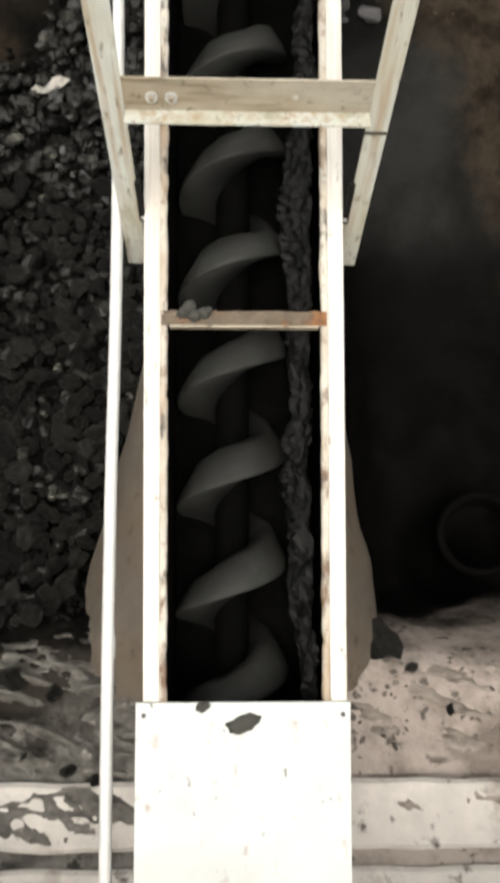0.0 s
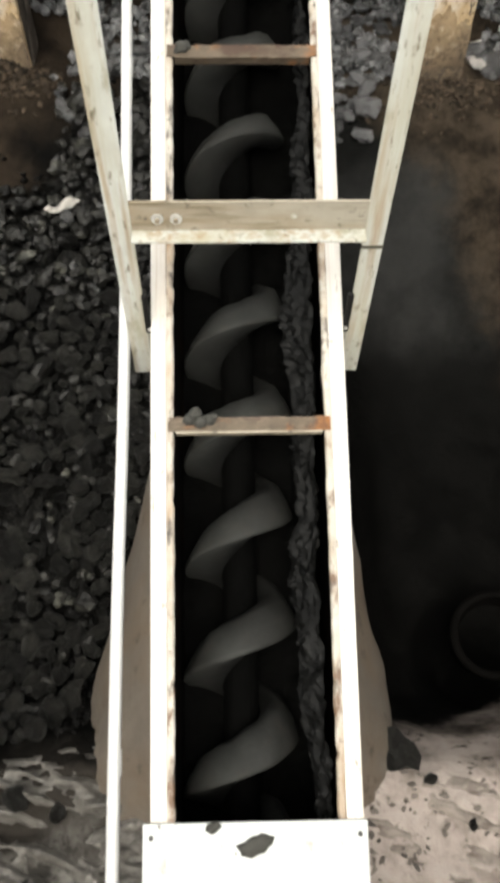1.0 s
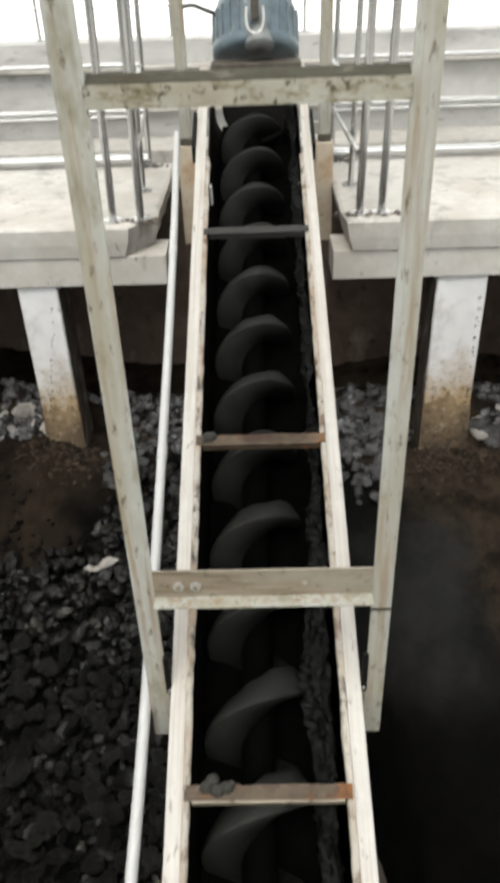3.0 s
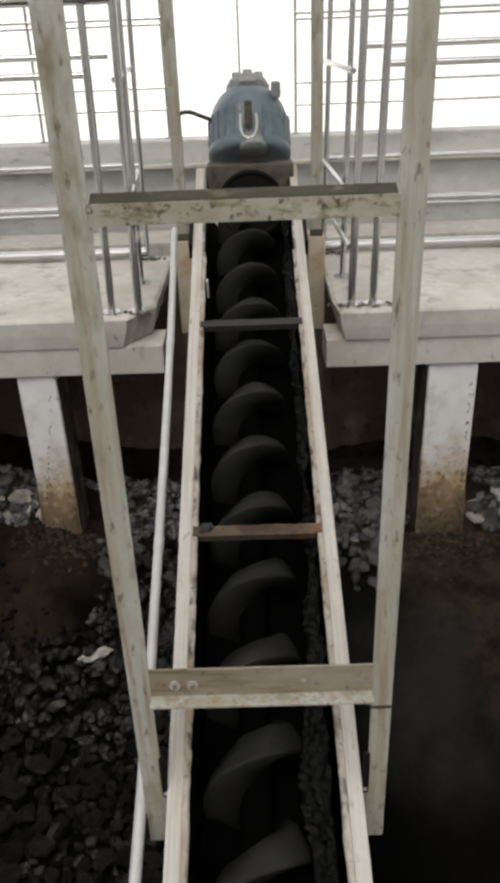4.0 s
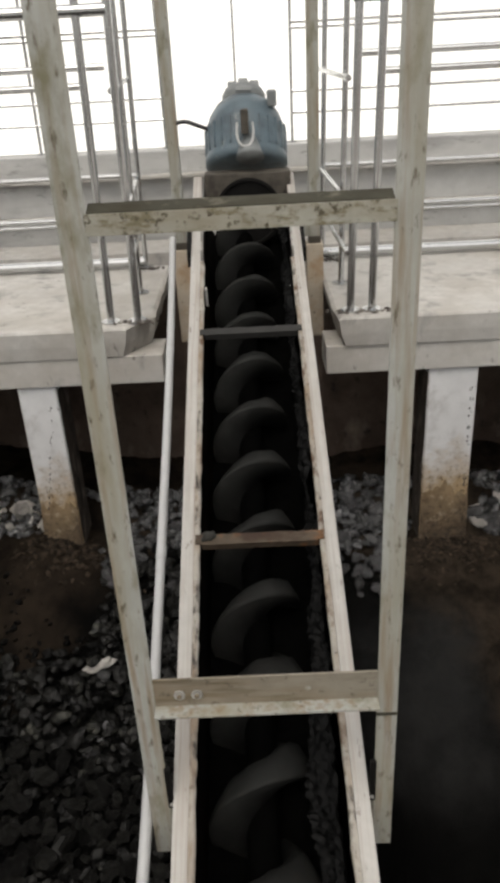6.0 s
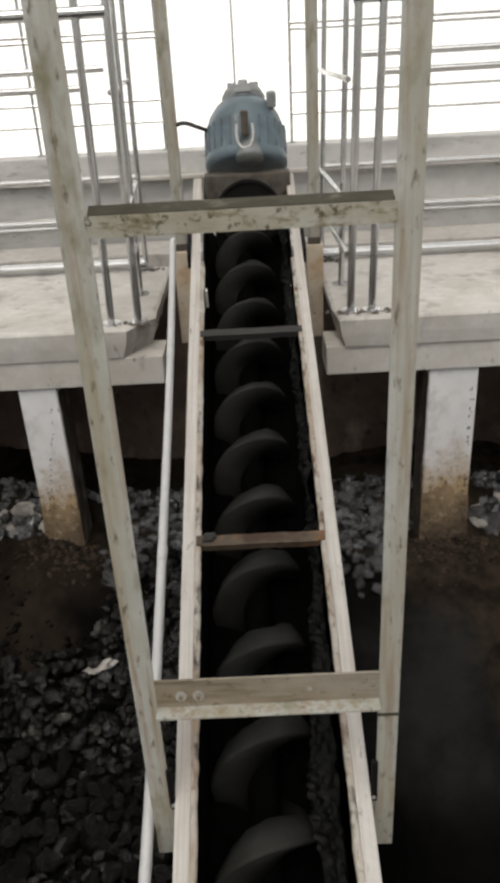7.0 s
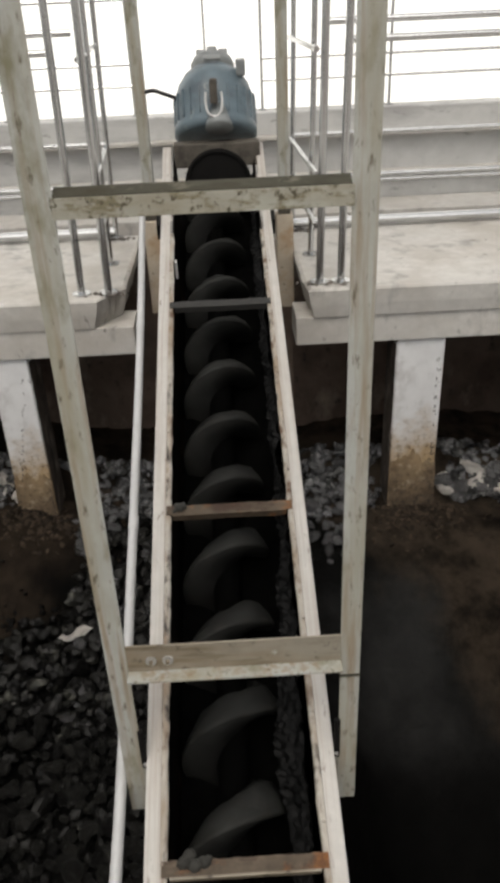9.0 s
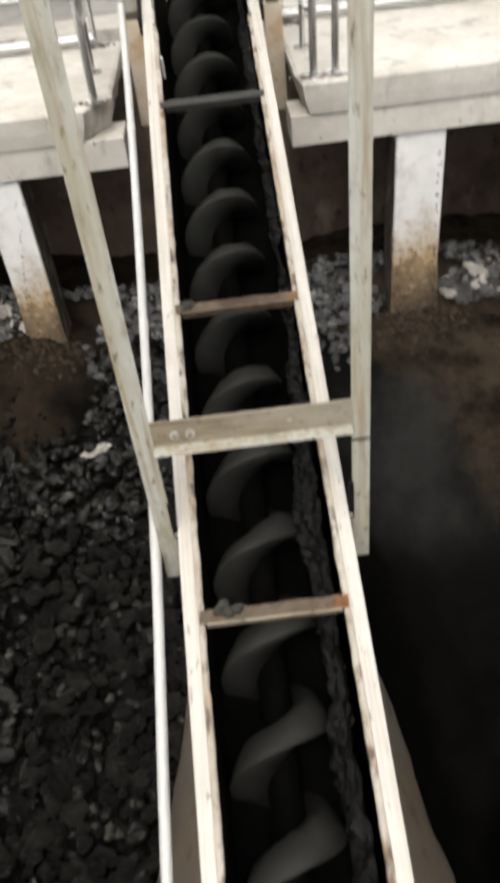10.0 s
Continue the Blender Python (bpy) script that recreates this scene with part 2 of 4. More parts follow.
def ground_material():
    """Pale muddy apron on the near bank, black sludge with the pit's shade in its colour, brown dirt about the columns.
    """
    m = bpy.data.materials.new("sludge_dirt_and_apron")
    m.use_nodes = True
    n, l = m.node_tree.nodes, m.node_tree.links
    b = n["Principled BSDF"]
    b.inputs["Specular IOR Level"].default_value = 0.03
    geo = n.new("ShaderNodeNewGeometry")
    sep = n.new("ShaderNodeSeparateXYZ")
    l.new(geo.outputs["Position"], sep.inputs[0])

    def nz(scale, detail=8.0):
        t = n.new("ShaderNodeTexNoise")
        t.inputs["Scale"].default_value, t.inputs["Detail"].default_value, t.inputs["Roughness"].default_value = scale, detail, 0.65
        l.new(geo.outputs["Position"], t.inputs["Vector"])
        return t.outputs["Fac"]

    def op(kind, a, c):
        x = n.new("ShaderNodeMath")
        x.operation = kind
        for k, v in enumerate((a, c)):
            if isinstance(v, (int, float)):
                x.inputs[k].default_value = v
            else:
                l.new(v, x.inputs[k])
        return x.outputs[0]

    def span(fac, lo, hi):
        r = n.new("ShaderNodeMapRange")
        r.interpolation_type = "SMOOTHSTEP"
        r.inputs["From Min"].default_value, r.inputs["From Max"].default_value = lo, hi
        l.new(fac, r.inputs["Value"])
        return r.outputs["Result"]

    def mix(fac, a, c):
        x = n.new("ShaderNodeMix")
        x.data_type = "RGBA"
        l.new(fac, x.inputs["Factor"])
        for k, v in (("A", a), ("B", c)):
            if isinstance(v, tuple):
                x.inputs[k].default_value = (*v, 1)
            else:
                l.new(v, x.inputs[k])
        return x.outputs["Result"]

    # sludge far blacker than its own tone: the pit's shade is painted in
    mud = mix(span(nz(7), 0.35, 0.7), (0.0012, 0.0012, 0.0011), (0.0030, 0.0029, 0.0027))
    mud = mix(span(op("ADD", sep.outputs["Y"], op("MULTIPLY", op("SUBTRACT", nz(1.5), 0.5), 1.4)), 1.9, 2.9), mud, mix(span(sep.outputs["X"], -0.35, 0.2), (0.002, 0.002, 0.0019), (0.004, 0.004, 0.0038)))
    ex, ey = op("DIVIDE", op("SUBTRACT", sep.outputs["X"], 0.95), 0.62), op("DIVIDE", op("SUBTRACT", sep.outputs["Y"], 2.95), 0.42)
    blob = op("ADD", op("ADD", op("MULTIPLY", ex, ex), op("MULTIPLY", ey, ey)), op("MULTIPLY", op("SUBTRACT", nz(1.8), 0.5), 3.4))
    mud = mix(span(blob, 1.5, -0.2), mud, mix(span(nz(2.5, 4), 0.35, 0.7), (0.020, 0.020, 0.0195), (0.010, 0.010, 0.0098)))   # grey patch: the wet mound's sheen painted as colour
    dirt = mix(span(nz(5), 0.35, 0.7), mix(span(sep.outputs["X"], -0.4, 0.4), (0.022, 0.0165, 0.012), (0.037, 0.0285, 0.021)), (0.006, 0.0048, 0.004))
    pale = mix(span(nz(4), 0.42, 0.66), (0.30, 0.262, 0.24), (0.15, 0.125, 0.11))
    pale = mix(span(nz(17), 0.56, 0.68), pale, (0.055, 0.047, 0.04))
    pale = mix(span(sep.outputs["X"], -0.22, -0.38), pale, mix(span(nz(11, 10), 0.38, 0.64), (0.15, 0.145, 0.135), (0.06, 0.056, 0.052)))   # grey trodden mud
    wet = op("MULTIPLY", span(nz(9, 10), 0.52, 0.60), span(sep.outputs["X"], -0.30, -0.50))
    pale = mix(wet, pale, (0.03, 0.028, 0.026))      # wet slag trodden into the mud beside the heap
    side = op("ABSOLUTE", sep.outputs["X"], 0)
    wob = op("MULTIPLY", op("SUBTRACT", nz(2.2), 0.5), 1.6)
    far = op("ADD", op("ADD", sep.outputs["Y"], wob), op("MULTIPLY", op("SUBTRACT", side, 1.05), 1.8))
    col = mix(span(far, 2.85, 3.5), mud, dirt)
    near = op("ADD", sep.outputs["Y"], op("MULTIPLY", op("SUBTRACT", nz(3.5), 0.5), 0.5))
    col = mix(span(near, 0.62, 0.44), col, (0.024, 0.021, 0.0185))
    near = op("SUBTRACT", near, op("MULTIPLY", op("ADD", sep.outputs["X"], 0.1), 0.28))
    col = mix(span(near, 0.52, 0.30), col, pale)
    l.new(col, b.inputs["Base Color"])
    b.inputs["Roughness"].default_value = 0.8
    bp = n.new("ShaderNodeBump")
    bp.inputs["Strength"].default_value, bp.inputs["Distance"].default_value = 0.8, 0.02
    l.new(nz(16, 10), bp.inputs["Height"])
    l.new(bp.outputs["Normal"], b.inputs["Normal"])
    return m


M_GROUND = ground_material()
M_STONE = mat("black_slag_stone", (0.0125, 0.0122, 0.0108), 0.42, spec=0.34, grain=9, amount=0.75, bump=1.0, bump_scale=30, bump_dist=0.012, vary=0.9, spots=(((0.004, 0.004, 0.0038), 9, 0.50, 0.64, 9, ONE), ((0.058, 0.058, 0.049), 8, 0.56, 0.70, 9, ONE)))
M_STONES = mat("black_slag_stones", (0.0098, 0.0096, 0.0085), 0.42, spec=0.30, grain=9, amount=0.75, bump=1.0, bump_scale=30, bump_dist=0.012, vary=0.9, island=True, spots=(((0.004, 0.004, 0.0038), 9, 0.50, 0.64, 9, ONE), ((0.058, 0.058, 0.049), 8, 0.56, 0.70, 9, ONE)))
# same slag as the stones, blackened so the gaps look shadowed
M_STONE_I = mat("gap_shaded_slag_gravel", (0.0022, 0.0021, 0.002), 0.5, spec=0.12, grain=18, amount=0.5, bump=1.0, bump_scale=30, bump_dist=0.012, vary=0.55, island=True)
# dark glossy rubble, base greyed to stand for its wet sky highlights
M_RUBBLE = mat("highlight_greyed_rubble", (0.105, 0.107, 0.112), 0.25, spec=0.9, grain=18, amount=0.6, bump=1.0, bump_scale=34, bump_dist=0.014, vary=0.85, island=True, spots=(((0.006, 0.006, 0.006), 10, 0.48, 0.62, 9, ONE),))
M_GREYSTONE = mat("grey_slag_stone", (0.10, 0.10, 0.104), 0.22, spec=0.9, grain=18, amount=0.5, bump=0.8, bump_scale=30, bump_dist=0.012, vary=0.5)
M_PALE = mat("pale_stone", (0.50, 0.48, 0.45), 0.8, grain=18, amount=0.4, bump=0.8, bump_scale=30, bump_dist=0.012, vary=0.5)
M_MOTOR = mat("blue_grey_enamel", (0.125, 0.172, 0.200), 0.38, grain=9, amount=0.35, bump=0.2, spots=(((0.05, 0.062, 0.072), 6, 0.48, 0.70, 9, ONE), ((0.22, 0.25, 0.25), 18, 0.60, 0.72, 9, ONE)))
M_CAP = mat("grey_cast_cap", (0.22, 0.235, 0.235), 0.5, grain=14, amount=0.3, bump=0.2)
M_BRACKET = mat("grey_brown_casting", (0.085, 0.074, 0.058), 0.7, grain=14, amount=0.4, bump=0.5, spots=(((0.035, 0.028, 0.022), 14, 0.48, 0.66, 9, ONE),))
M_GRIT = mat("muddy_grit", (0.12, 0.103, 0.09), 0.85, grain=30, amount=0.4, bump=0.6, vary=0.5, island=True)
M_SMEAR = mat("wet_grey_mud", (0.13, 0.122, 0.112), 0.6, spec=0.4, grain=22, amount=0.5, bump=0.8, bump_scale=40, bump_dist=0.006, spots=(((0.035, 0.032, 0.029), 14, 0.48, 0.64, 9, (1, 2, 1)), ((0.34, 0.32, 0.30), 10, 0.60, 0.74, 9, ONE)))
M_DRIFT = mat("brown_drying_mud", (0.245, 0.212, 0.19), 0.8, spec=0.25, grain=22, amount=0.4, bump=0.7, bump_scale=40, bump_dist=0.005, spots=(((0.085, 0.07, 0.06), 9, 0.50, 0.66, 10, (1, 2, 1)), ((0.32, 0.285, 0.26), 6, 0.54, 0.72, 9, ONE)))
M_CRUMB = mat("crumbled_brown_dirt", (0.042, 0.031, 0.022), 0.9, spec=0.15, grain=30, amount=0.5, bump=0.8, vary=0.7, island=True)
M_CLOD = mat("drying_mud", (0.032, 0.031, 0.026), 0.9, grain=30, amount=0.4, bump=0.8, bump_scale=60, bump_dist=0.004)
M_WHITE_YARD = mat("pale_yard_concrete", (0.78, 0.77, 0.74), 0.8, grain=3, amount=0.06)
M_BLACK = mat("black_rubber", (0.02, 0.02, 0.02), 0.5, grain=20, amount=0.2, bump=0.2)
M_PAD = mat("near_black_rubber_and_shade", (0.006, 0.0055, 0.005), 0.7, spec=0.15, grain=20, amount=0.3, bump=0.4)
M_PIPE = mat("shaded_mouth_pipe", (0.0018, 0.0016, 0.0014), 0.85, spec=0.04, grain=12, amount=0.5, bump=0.6)
M_BOLT = mat("zinc_bolt", (0.60, 0.60, 0.58), 0.35, 0.6, grain=40, amount=0.2, bump=0.1)


# ---- building helpers ----
def part(name, bm, material, parent=None, label="", smooth=False, m=None):
    me = bpy.data.meshes.new(name)
    bm.normal_update()
    bm.to_mesh(me)
    bm.free()
    me.materials.append(material)
    if smooth:
        for p in me.polygons:
            p.use_smooth = True
    ob = new(name, me)
    if parent:
        ob.parent = parent
    if m is not None:
        ob.matrix_basis = m
    return tagged(ob, label)


def thing(name, label, category, m=None, group="", kind=""):
    ob = new(name)
    ob.empty_display_size = 0.05
    if m is not None:
        ob.matrix_basis = m
    return tagged(ob, label, category, group, kind)


def box(bm, x0, x1, y0, y1, z0, z1, bevel=0.0, m=None):
    b = bmesh.new()
    bmesh.ops.create_cube(b, size=1.0)
    for v in b.verts:
        v.co = Vector(((x0 + x1) / 2 + v.co.x * (x1 - x0), (y0 + y1) / 2 + v.co.y * (y1 - y0), (z0 + z1) / 2 + v.co.z * (z1 - z0)))
    if bevel:
        bmesh.ops.bevel(b, geom=b.edges[:], offset=bevel, segments=2, affect="EDGES", profile=0.6)
    return merge(bm, b, m)


def merge(bm, b, m=None):
    if m is not None:
        b.transform(m)
    me = bpy.data.meshes.new("tmp")
    b.to_mesh(me)
    b.free()
    bm.from_mesh(me)
    bpy.data.meshes.remove(me)
    return bm


def tube(bm, a, z, r, seg=14, r2=None):
    a, z = Vector(a), Vector(z)
    b = bmesh.new()
    bmesh.ops.create_cone(b, cap_ends=True, segments=seg, radius1=r, radius2=r if r2 is None else r2, depth=(z - a).length)
    m = Matrix.Translation((a + z) / 2) @ (z - a).to_track_quat("Z", "Y").to_matrix().to_4x4()
    return merge(bm, b, m)


def lathe(bm, profile, seg=32, m=None):
    """Profile of (radius, height) turned about z."""
    b = bmesh.new()
    rings = []
    for r, h in profile:
        rings.append([b.verts.new((r * math.cos(2 * math.pi * k / seg), r * math.sin(2 * math.pi * k / seg), h)) for k in range(seg)])
    for p, q in zip(rings, rings[1:]):
        for k in range(seg):
            b.faces.new((p[k], p[(k + 1) % seg], q[(k + 1) % seg], q[k]))
    b.faces.new(list(reversed(rings[0])))
    b.faces.new(rings[-1])
    return merge(bm, b, m)


def B(*args, **kw):
    return box(bmesh.new(), *args, **kw)


def T(*args, **kw):
    return tube(bmesh.new(), *args, **kw)


def path_tube(name, pts, r, material, parent=None, label="", res=6):
    """A round bar bent along points."""
    cu = bpy.data.curves.new(name, "CURVE")
    cu.dimensions, cu.bevel_depth, cu.bevel_resolution, cu.use_fill_caps = "3D", r, 4, True
    sp = cu.splines.new("BEZIER")
    sp.bezier_points.add(len(pts) - 1)
    for p, c in zip(sp.bezier_points, pts):
        p.co, p.handle_left_type, p.handle_right_type = c, "AUTO", "AUTO"
    cu.resolution_u = res
    tmp = bpy.data.objects.new("tmp", cu)
    scene.collection.objects.link(tmp)
    bpy.context.view_layer.update()
    me = bpy.data.meshes.new_from_object(tmp.evaluated_get(bpy.context.evaluated_depsgraph_get()))
    bpy.data.objects.remove(tmp)
    bpy.data.curves.remove(cu)
    me.name = name
    me.materials.clear()
    me.materials.append(material)
    for p in me.polygons:
        p.use_smooth = True
    ob = new(name, me)
    if parent:
        ob.parent = parent
    return tagged(ob, label)


# ---- the ground: banks, pit and slope as one sheet ----
def lerp(a, b, t):
    t = min(1, max(0, t))
    return a + (b - a) * t


def smooth(a, b, t):
    t = min(1, max(0, (t - a) / (b - a)))
    return t * t * (3 - 2 * t)


def ground_z(x, y):
    near = 0.31                                        # bank on the near side
    floor = lerp(-0.05, 0.50, (y - 1.5) / 2.1)
    deep = smooth(0.30, 0.75, x) * (1 - smooth(2.3, 3.3, y))
    floor -= 0.45 * deep                               # sump on one side
    z = lerp(near, floor, smooth(0.40, 0.95, y))
    z += 0.16 * smooth(0.6, 2.0, -x) * smooth(0.6, 1.2, y)
    z -= 0.40 * math.exp(-((x - 0.98) / 0.17) ** 2 - ((y - 1.08) / 0.22) ** 2)
    for cx in (-1.22, 1.08):                           # dirt heaped against the columns
        z += 0.08 * math.exp(-((x - cx) / 0.36) ** 2 - ((y - 3.75) / 0.42) ** 2)
    z += 0.13 * math.exp(-((y - 4.36) / 0.16) ** 2) * (1 + 0.5 * noise.noise((x * 4, 3.0, 1.0)))
    rough = 0.4 if y < 0.4 else 1.0
    if y > 2.6:                                        # crumbled dirt before the columns
        z += 0.02 * (0.5 - 2 * abs(noise.noise((x * 7, y * 7, 5.0)))) + 0.012 * noise.noise((x * 24, y * 24, 1.0))
    z += rough * (0.05 * noise.noise((x * 1.7, y * 1.7, 0.3)) + 0.022 * noise.noise((x * 5, y * 5, 2.0)) + 0.008 * noise.noise((x * 15, y * 15, 4.0)))
    if -0.1 < y < 0.75 and -1.6 < x < 1.6:           # trampled mud on the near bank
        m = smooth(0.06, 0.16, y) * (1 - smooth(0.55, 0.75, y)) * (1.0 if x < 0 else 0.55)
        z += m * (0.055 * noise.noise((x * 5, y * 11, 8.0)) + 0.028 * noise.noise((x * 13, y * 26, 3.0)))
        if x < -0.2:                                   # ridged ruts
            z += m * smooth(0.2, 0.4, -x) * (0.045 * (0.5 - 2 * abs(noise.noise((x * 2.5 + y, y * 9, 1.0)))) + 0.02 * (0.5 - 2 * abs(noise.noise((x * 8, y * 24 + x * 5, 6.0)))))
    return z


def ground():
    xs = [-300, -60, -15, -6] + [round(-3.5 + 0.028 * k, 3) for k in range(251)] + [6, 15, 60, 300]
    ys = [-300, -60, -15, -6] + [round(-2.0 + 0.028 * k, 3) for k in range(269)] + [8, 16, 60, 400]
    verts = [(x, y, ground_z(x, min(y, 5.4)) if -4 < x < 4 and -3 < y < 6 else 0.3) for y in ys for x in xs]
    w = len(xs)
    faces = [(j * w + i, j * w + i + 1, (j + 1) * w + i + 1, (j + 1) * w + i) for j in range(len(ys) - 1) for i in range(w - 1)]
    me = bpy.data.meshes.new("ground")
    me.from_pydata(verts, [], faces)
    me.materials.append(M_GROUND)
    for p in me.polygons:
        p.use_smooth = True
    return tagged(new("ground", me), "sludge bank falling from a muddy pale apron, pit shade in its black", "ground", kind="structure")


ground()

SLAB_TOP = 1.95

# ---- near bank: pale ledge, step and plinth under the low end ----
kerb = thing("kerb", "pale concrete ledge along the near bank", "kerb", kind="structure")
def rough_box(x0, x1, y0, y1, z0, z1, wob=0.006, n=60):
    b = bmesh.new()
    prof = [(y0, z0), (y0, z1 - 0.012), (y0 + 0.012, z1), (y1 - 0.015, z1), (y1, z1 - 0.015), (y1, z0)]
    rows = []
    for k in range(n + 1):
        x = x0 + (x1 - x0) * k / n
        rows.append([b.verts.new((x, y + wob * noise.noise((x * 6, y * 20, 1)), z + wob * 0.6 * noise.noise((x * 5, z * 9, y * 9)))) for y, z in prof])
    for p, q in zip(rows, rows[1:]):
        for i in range(len(prof) - 1):
            b.faces.new((p[i], p[i + 1], q[i + 1], q[i]))
    b.faces.new(list(reversed(rows[0])))
    b.faces.new(rows[-1])
    bmesh.ops.recalc_face_normals(b, faces=b.faces[:])
    return b


part("ledge", rough_box(-4, 4, -0.115, 0.085, 0.1, 0.352, 0.012, 160), M_APRON, kerb)
part("step", rough_box(-4, 4, -0.75, -0.165, 0.1, 0.335, 0.008, 120), M_APRON, kerb)


def plinth():
    b = bmesh.new()
    rows = []
    for k in range(25):
        y = 0.16 + 1.75 * k / 24
        top = 1.383 + (y - 1.139) * 0.354 - 0.475
        base = 0.02
        wb, wl_ = lerp(0.60, 0.42, (y - 0.35) / 1.4), lerp(0.69, 0.42, (y - 0.35) / 1.3)
        fade = smooth(1.45, 1.91, y)
        row = []
        for i in range(17):
            u = -1 + 2 * i / 16
            a = abs(u)
            if a < 0.3:
                x, z = u / 0.3 * 0.19, top
            else:
                h = (a - 0.3) / 0.7
                x = math.copysign(lerp(0.19, wb if u > 0 else wl_, h ** 0.8), u)
                z = lerp(top, base, h ** 1.25)
            z = lerp(lerp(z, -0.25, fade), 0.22, 1 - smooth(0.16, 0.55, y))
            row.append(b.verts.new((x + 0.03 * noise.noise((y * 4, u * 4, 1)), y, z + 0.03 * noise.noise((y * 7, u * 6, 3)))))
        rows.append(row)
    for p, q in zip(rows, rows[1:]):
        for i in range(16):
            b.faces.new((p[i], p[i + 1], q[i + 1], q[i]))
    b.faces.new(list(reversed(rows[0])))
    ob = part("plinth", b, M_PLINTH, None, "", smooth=True)
    tagged(ob, "brown-stained concrete plinth under the conveyor's low end", "plinth", kind="structure")


plinth()

# ---- unseen walkway blocks, added round the pit to cut its skylight ----
for name, x0, x1 in (("skylight_block_west", -6.0, -1.95), ("skylight_block_east", 1.95, 6.0)):
    w = thing(name, "unseen walkway block added beside the pit to cut its skylight", "walkway", kind="structure")
    part("slab", B(x0, x1, -3.0, 3.835, SLAB_TOP - 0.16, SLAB_TOP, 0.01), M_CONC, w)
    part("retaining_wall", B(x0, x1, -3.0, 3.835, -0.6, SLAB_TOP - 0.161), M_BROWN, w)
w = thing("skylight_block_south", "unseen walkway block added on the near side of the pit", "walkway", kind="structure")
part("slab", B(-1.94, 1.94, -3.0, -0.72, 1.30, 1.46, 0.01), M_CONC, w)
part("retaining_wall", B(-1.94, 1.94, -3.0, -0.80, -0.2, 1.299), M_BROWN, w)

# ---- platforms, columns and walls beyond the pit ----
SLAB_Z, FRONT, BACK = 1.95, 3.84, 5.05


def platform(name, x0, x1, corner, reach, bite):
    """A slab whose front corner beside the conveyor is broken off, on a beam that reaches a little further."""
    p = thing(name, "pale concrete walkway slab with a broken corner on a downstand beam", "platform", kind="structure")
    s = 1 if corner == x1 else -1                      # the side that faces the conveyor
    far = x0 if corner == x1 else x1
    plan = [(far, BACK), (far, FRONT)]
    plan += [(corner - s * (bite + 0.5 * (10 - k)), FRONT + 0.004 * noise.noise((k, corner, 0))) for k in range(11)]
    for k in range(1, 9):                              # the ragged break
        u = k / 9
        plan.append((corner - s * (bite * (1 - u) ** 0.8 + 0.008 * noise.noise((k * 0.9, corner, 4))), FRONT + 0.20 * u + 0.012 * noise.noise((k * 1.1, corner, 7))))
    plan += [(corner + 0.006 * noise.noise((k * 0.8, corner, 2)), FRONT + 0.20 + (BACK - FRONT - 0.20) * k / 14) for k in range(15)]
    b = bmesh.new()
    rings = []
    for z, inset in ((SLAB_Z - 0.16, 0.022), (SLAB_Z - 0.09, 0.008), (SLAB_Z - 0.012, 0.0), (SLAB_Z, 0.012)):
        ring = []
        for q, (x, y) in enumerate(plan):
            if q > 1:
                x, y = x - s * inset * (1.6 + noise.noise((q, z * 20, 0))) * (q > 10), y + inset * 0.8
            ring.append(b.verts.new((x, min(y, BACK), z)))
        rings.append(ring)
    n = len(plan)
    for lo, hi in zip(rings, rings[1:]):
        for k in range(n):
            b.faces.new((lo[k], lo[(k + 1) % n], hi[(k + 1) % n], hi[k]))
    b.faces.new(rings[0])
    b.faces.new(rings[-1])
    bmesh.ops.recalc_face_normals(b, faces=b.faces[:])
    part("slab", b, M_CONC, p)
    b0, b1 = (x0, reach) if s > 0 else (reach, x1)
    part("beam", B(b0, b1, FRONT + 0.03, FRONT + 0.28, SLAB_Z - 0.32, SLAB_Z - 0.162, 0.008), M_CONC, p)
    return p


platform("platform_left", -6.0, -0.52, -0.52, -0.48, 0.13)
platform("platform_right", 0.42, 6.0, 0.42, 0.375, 0.02)


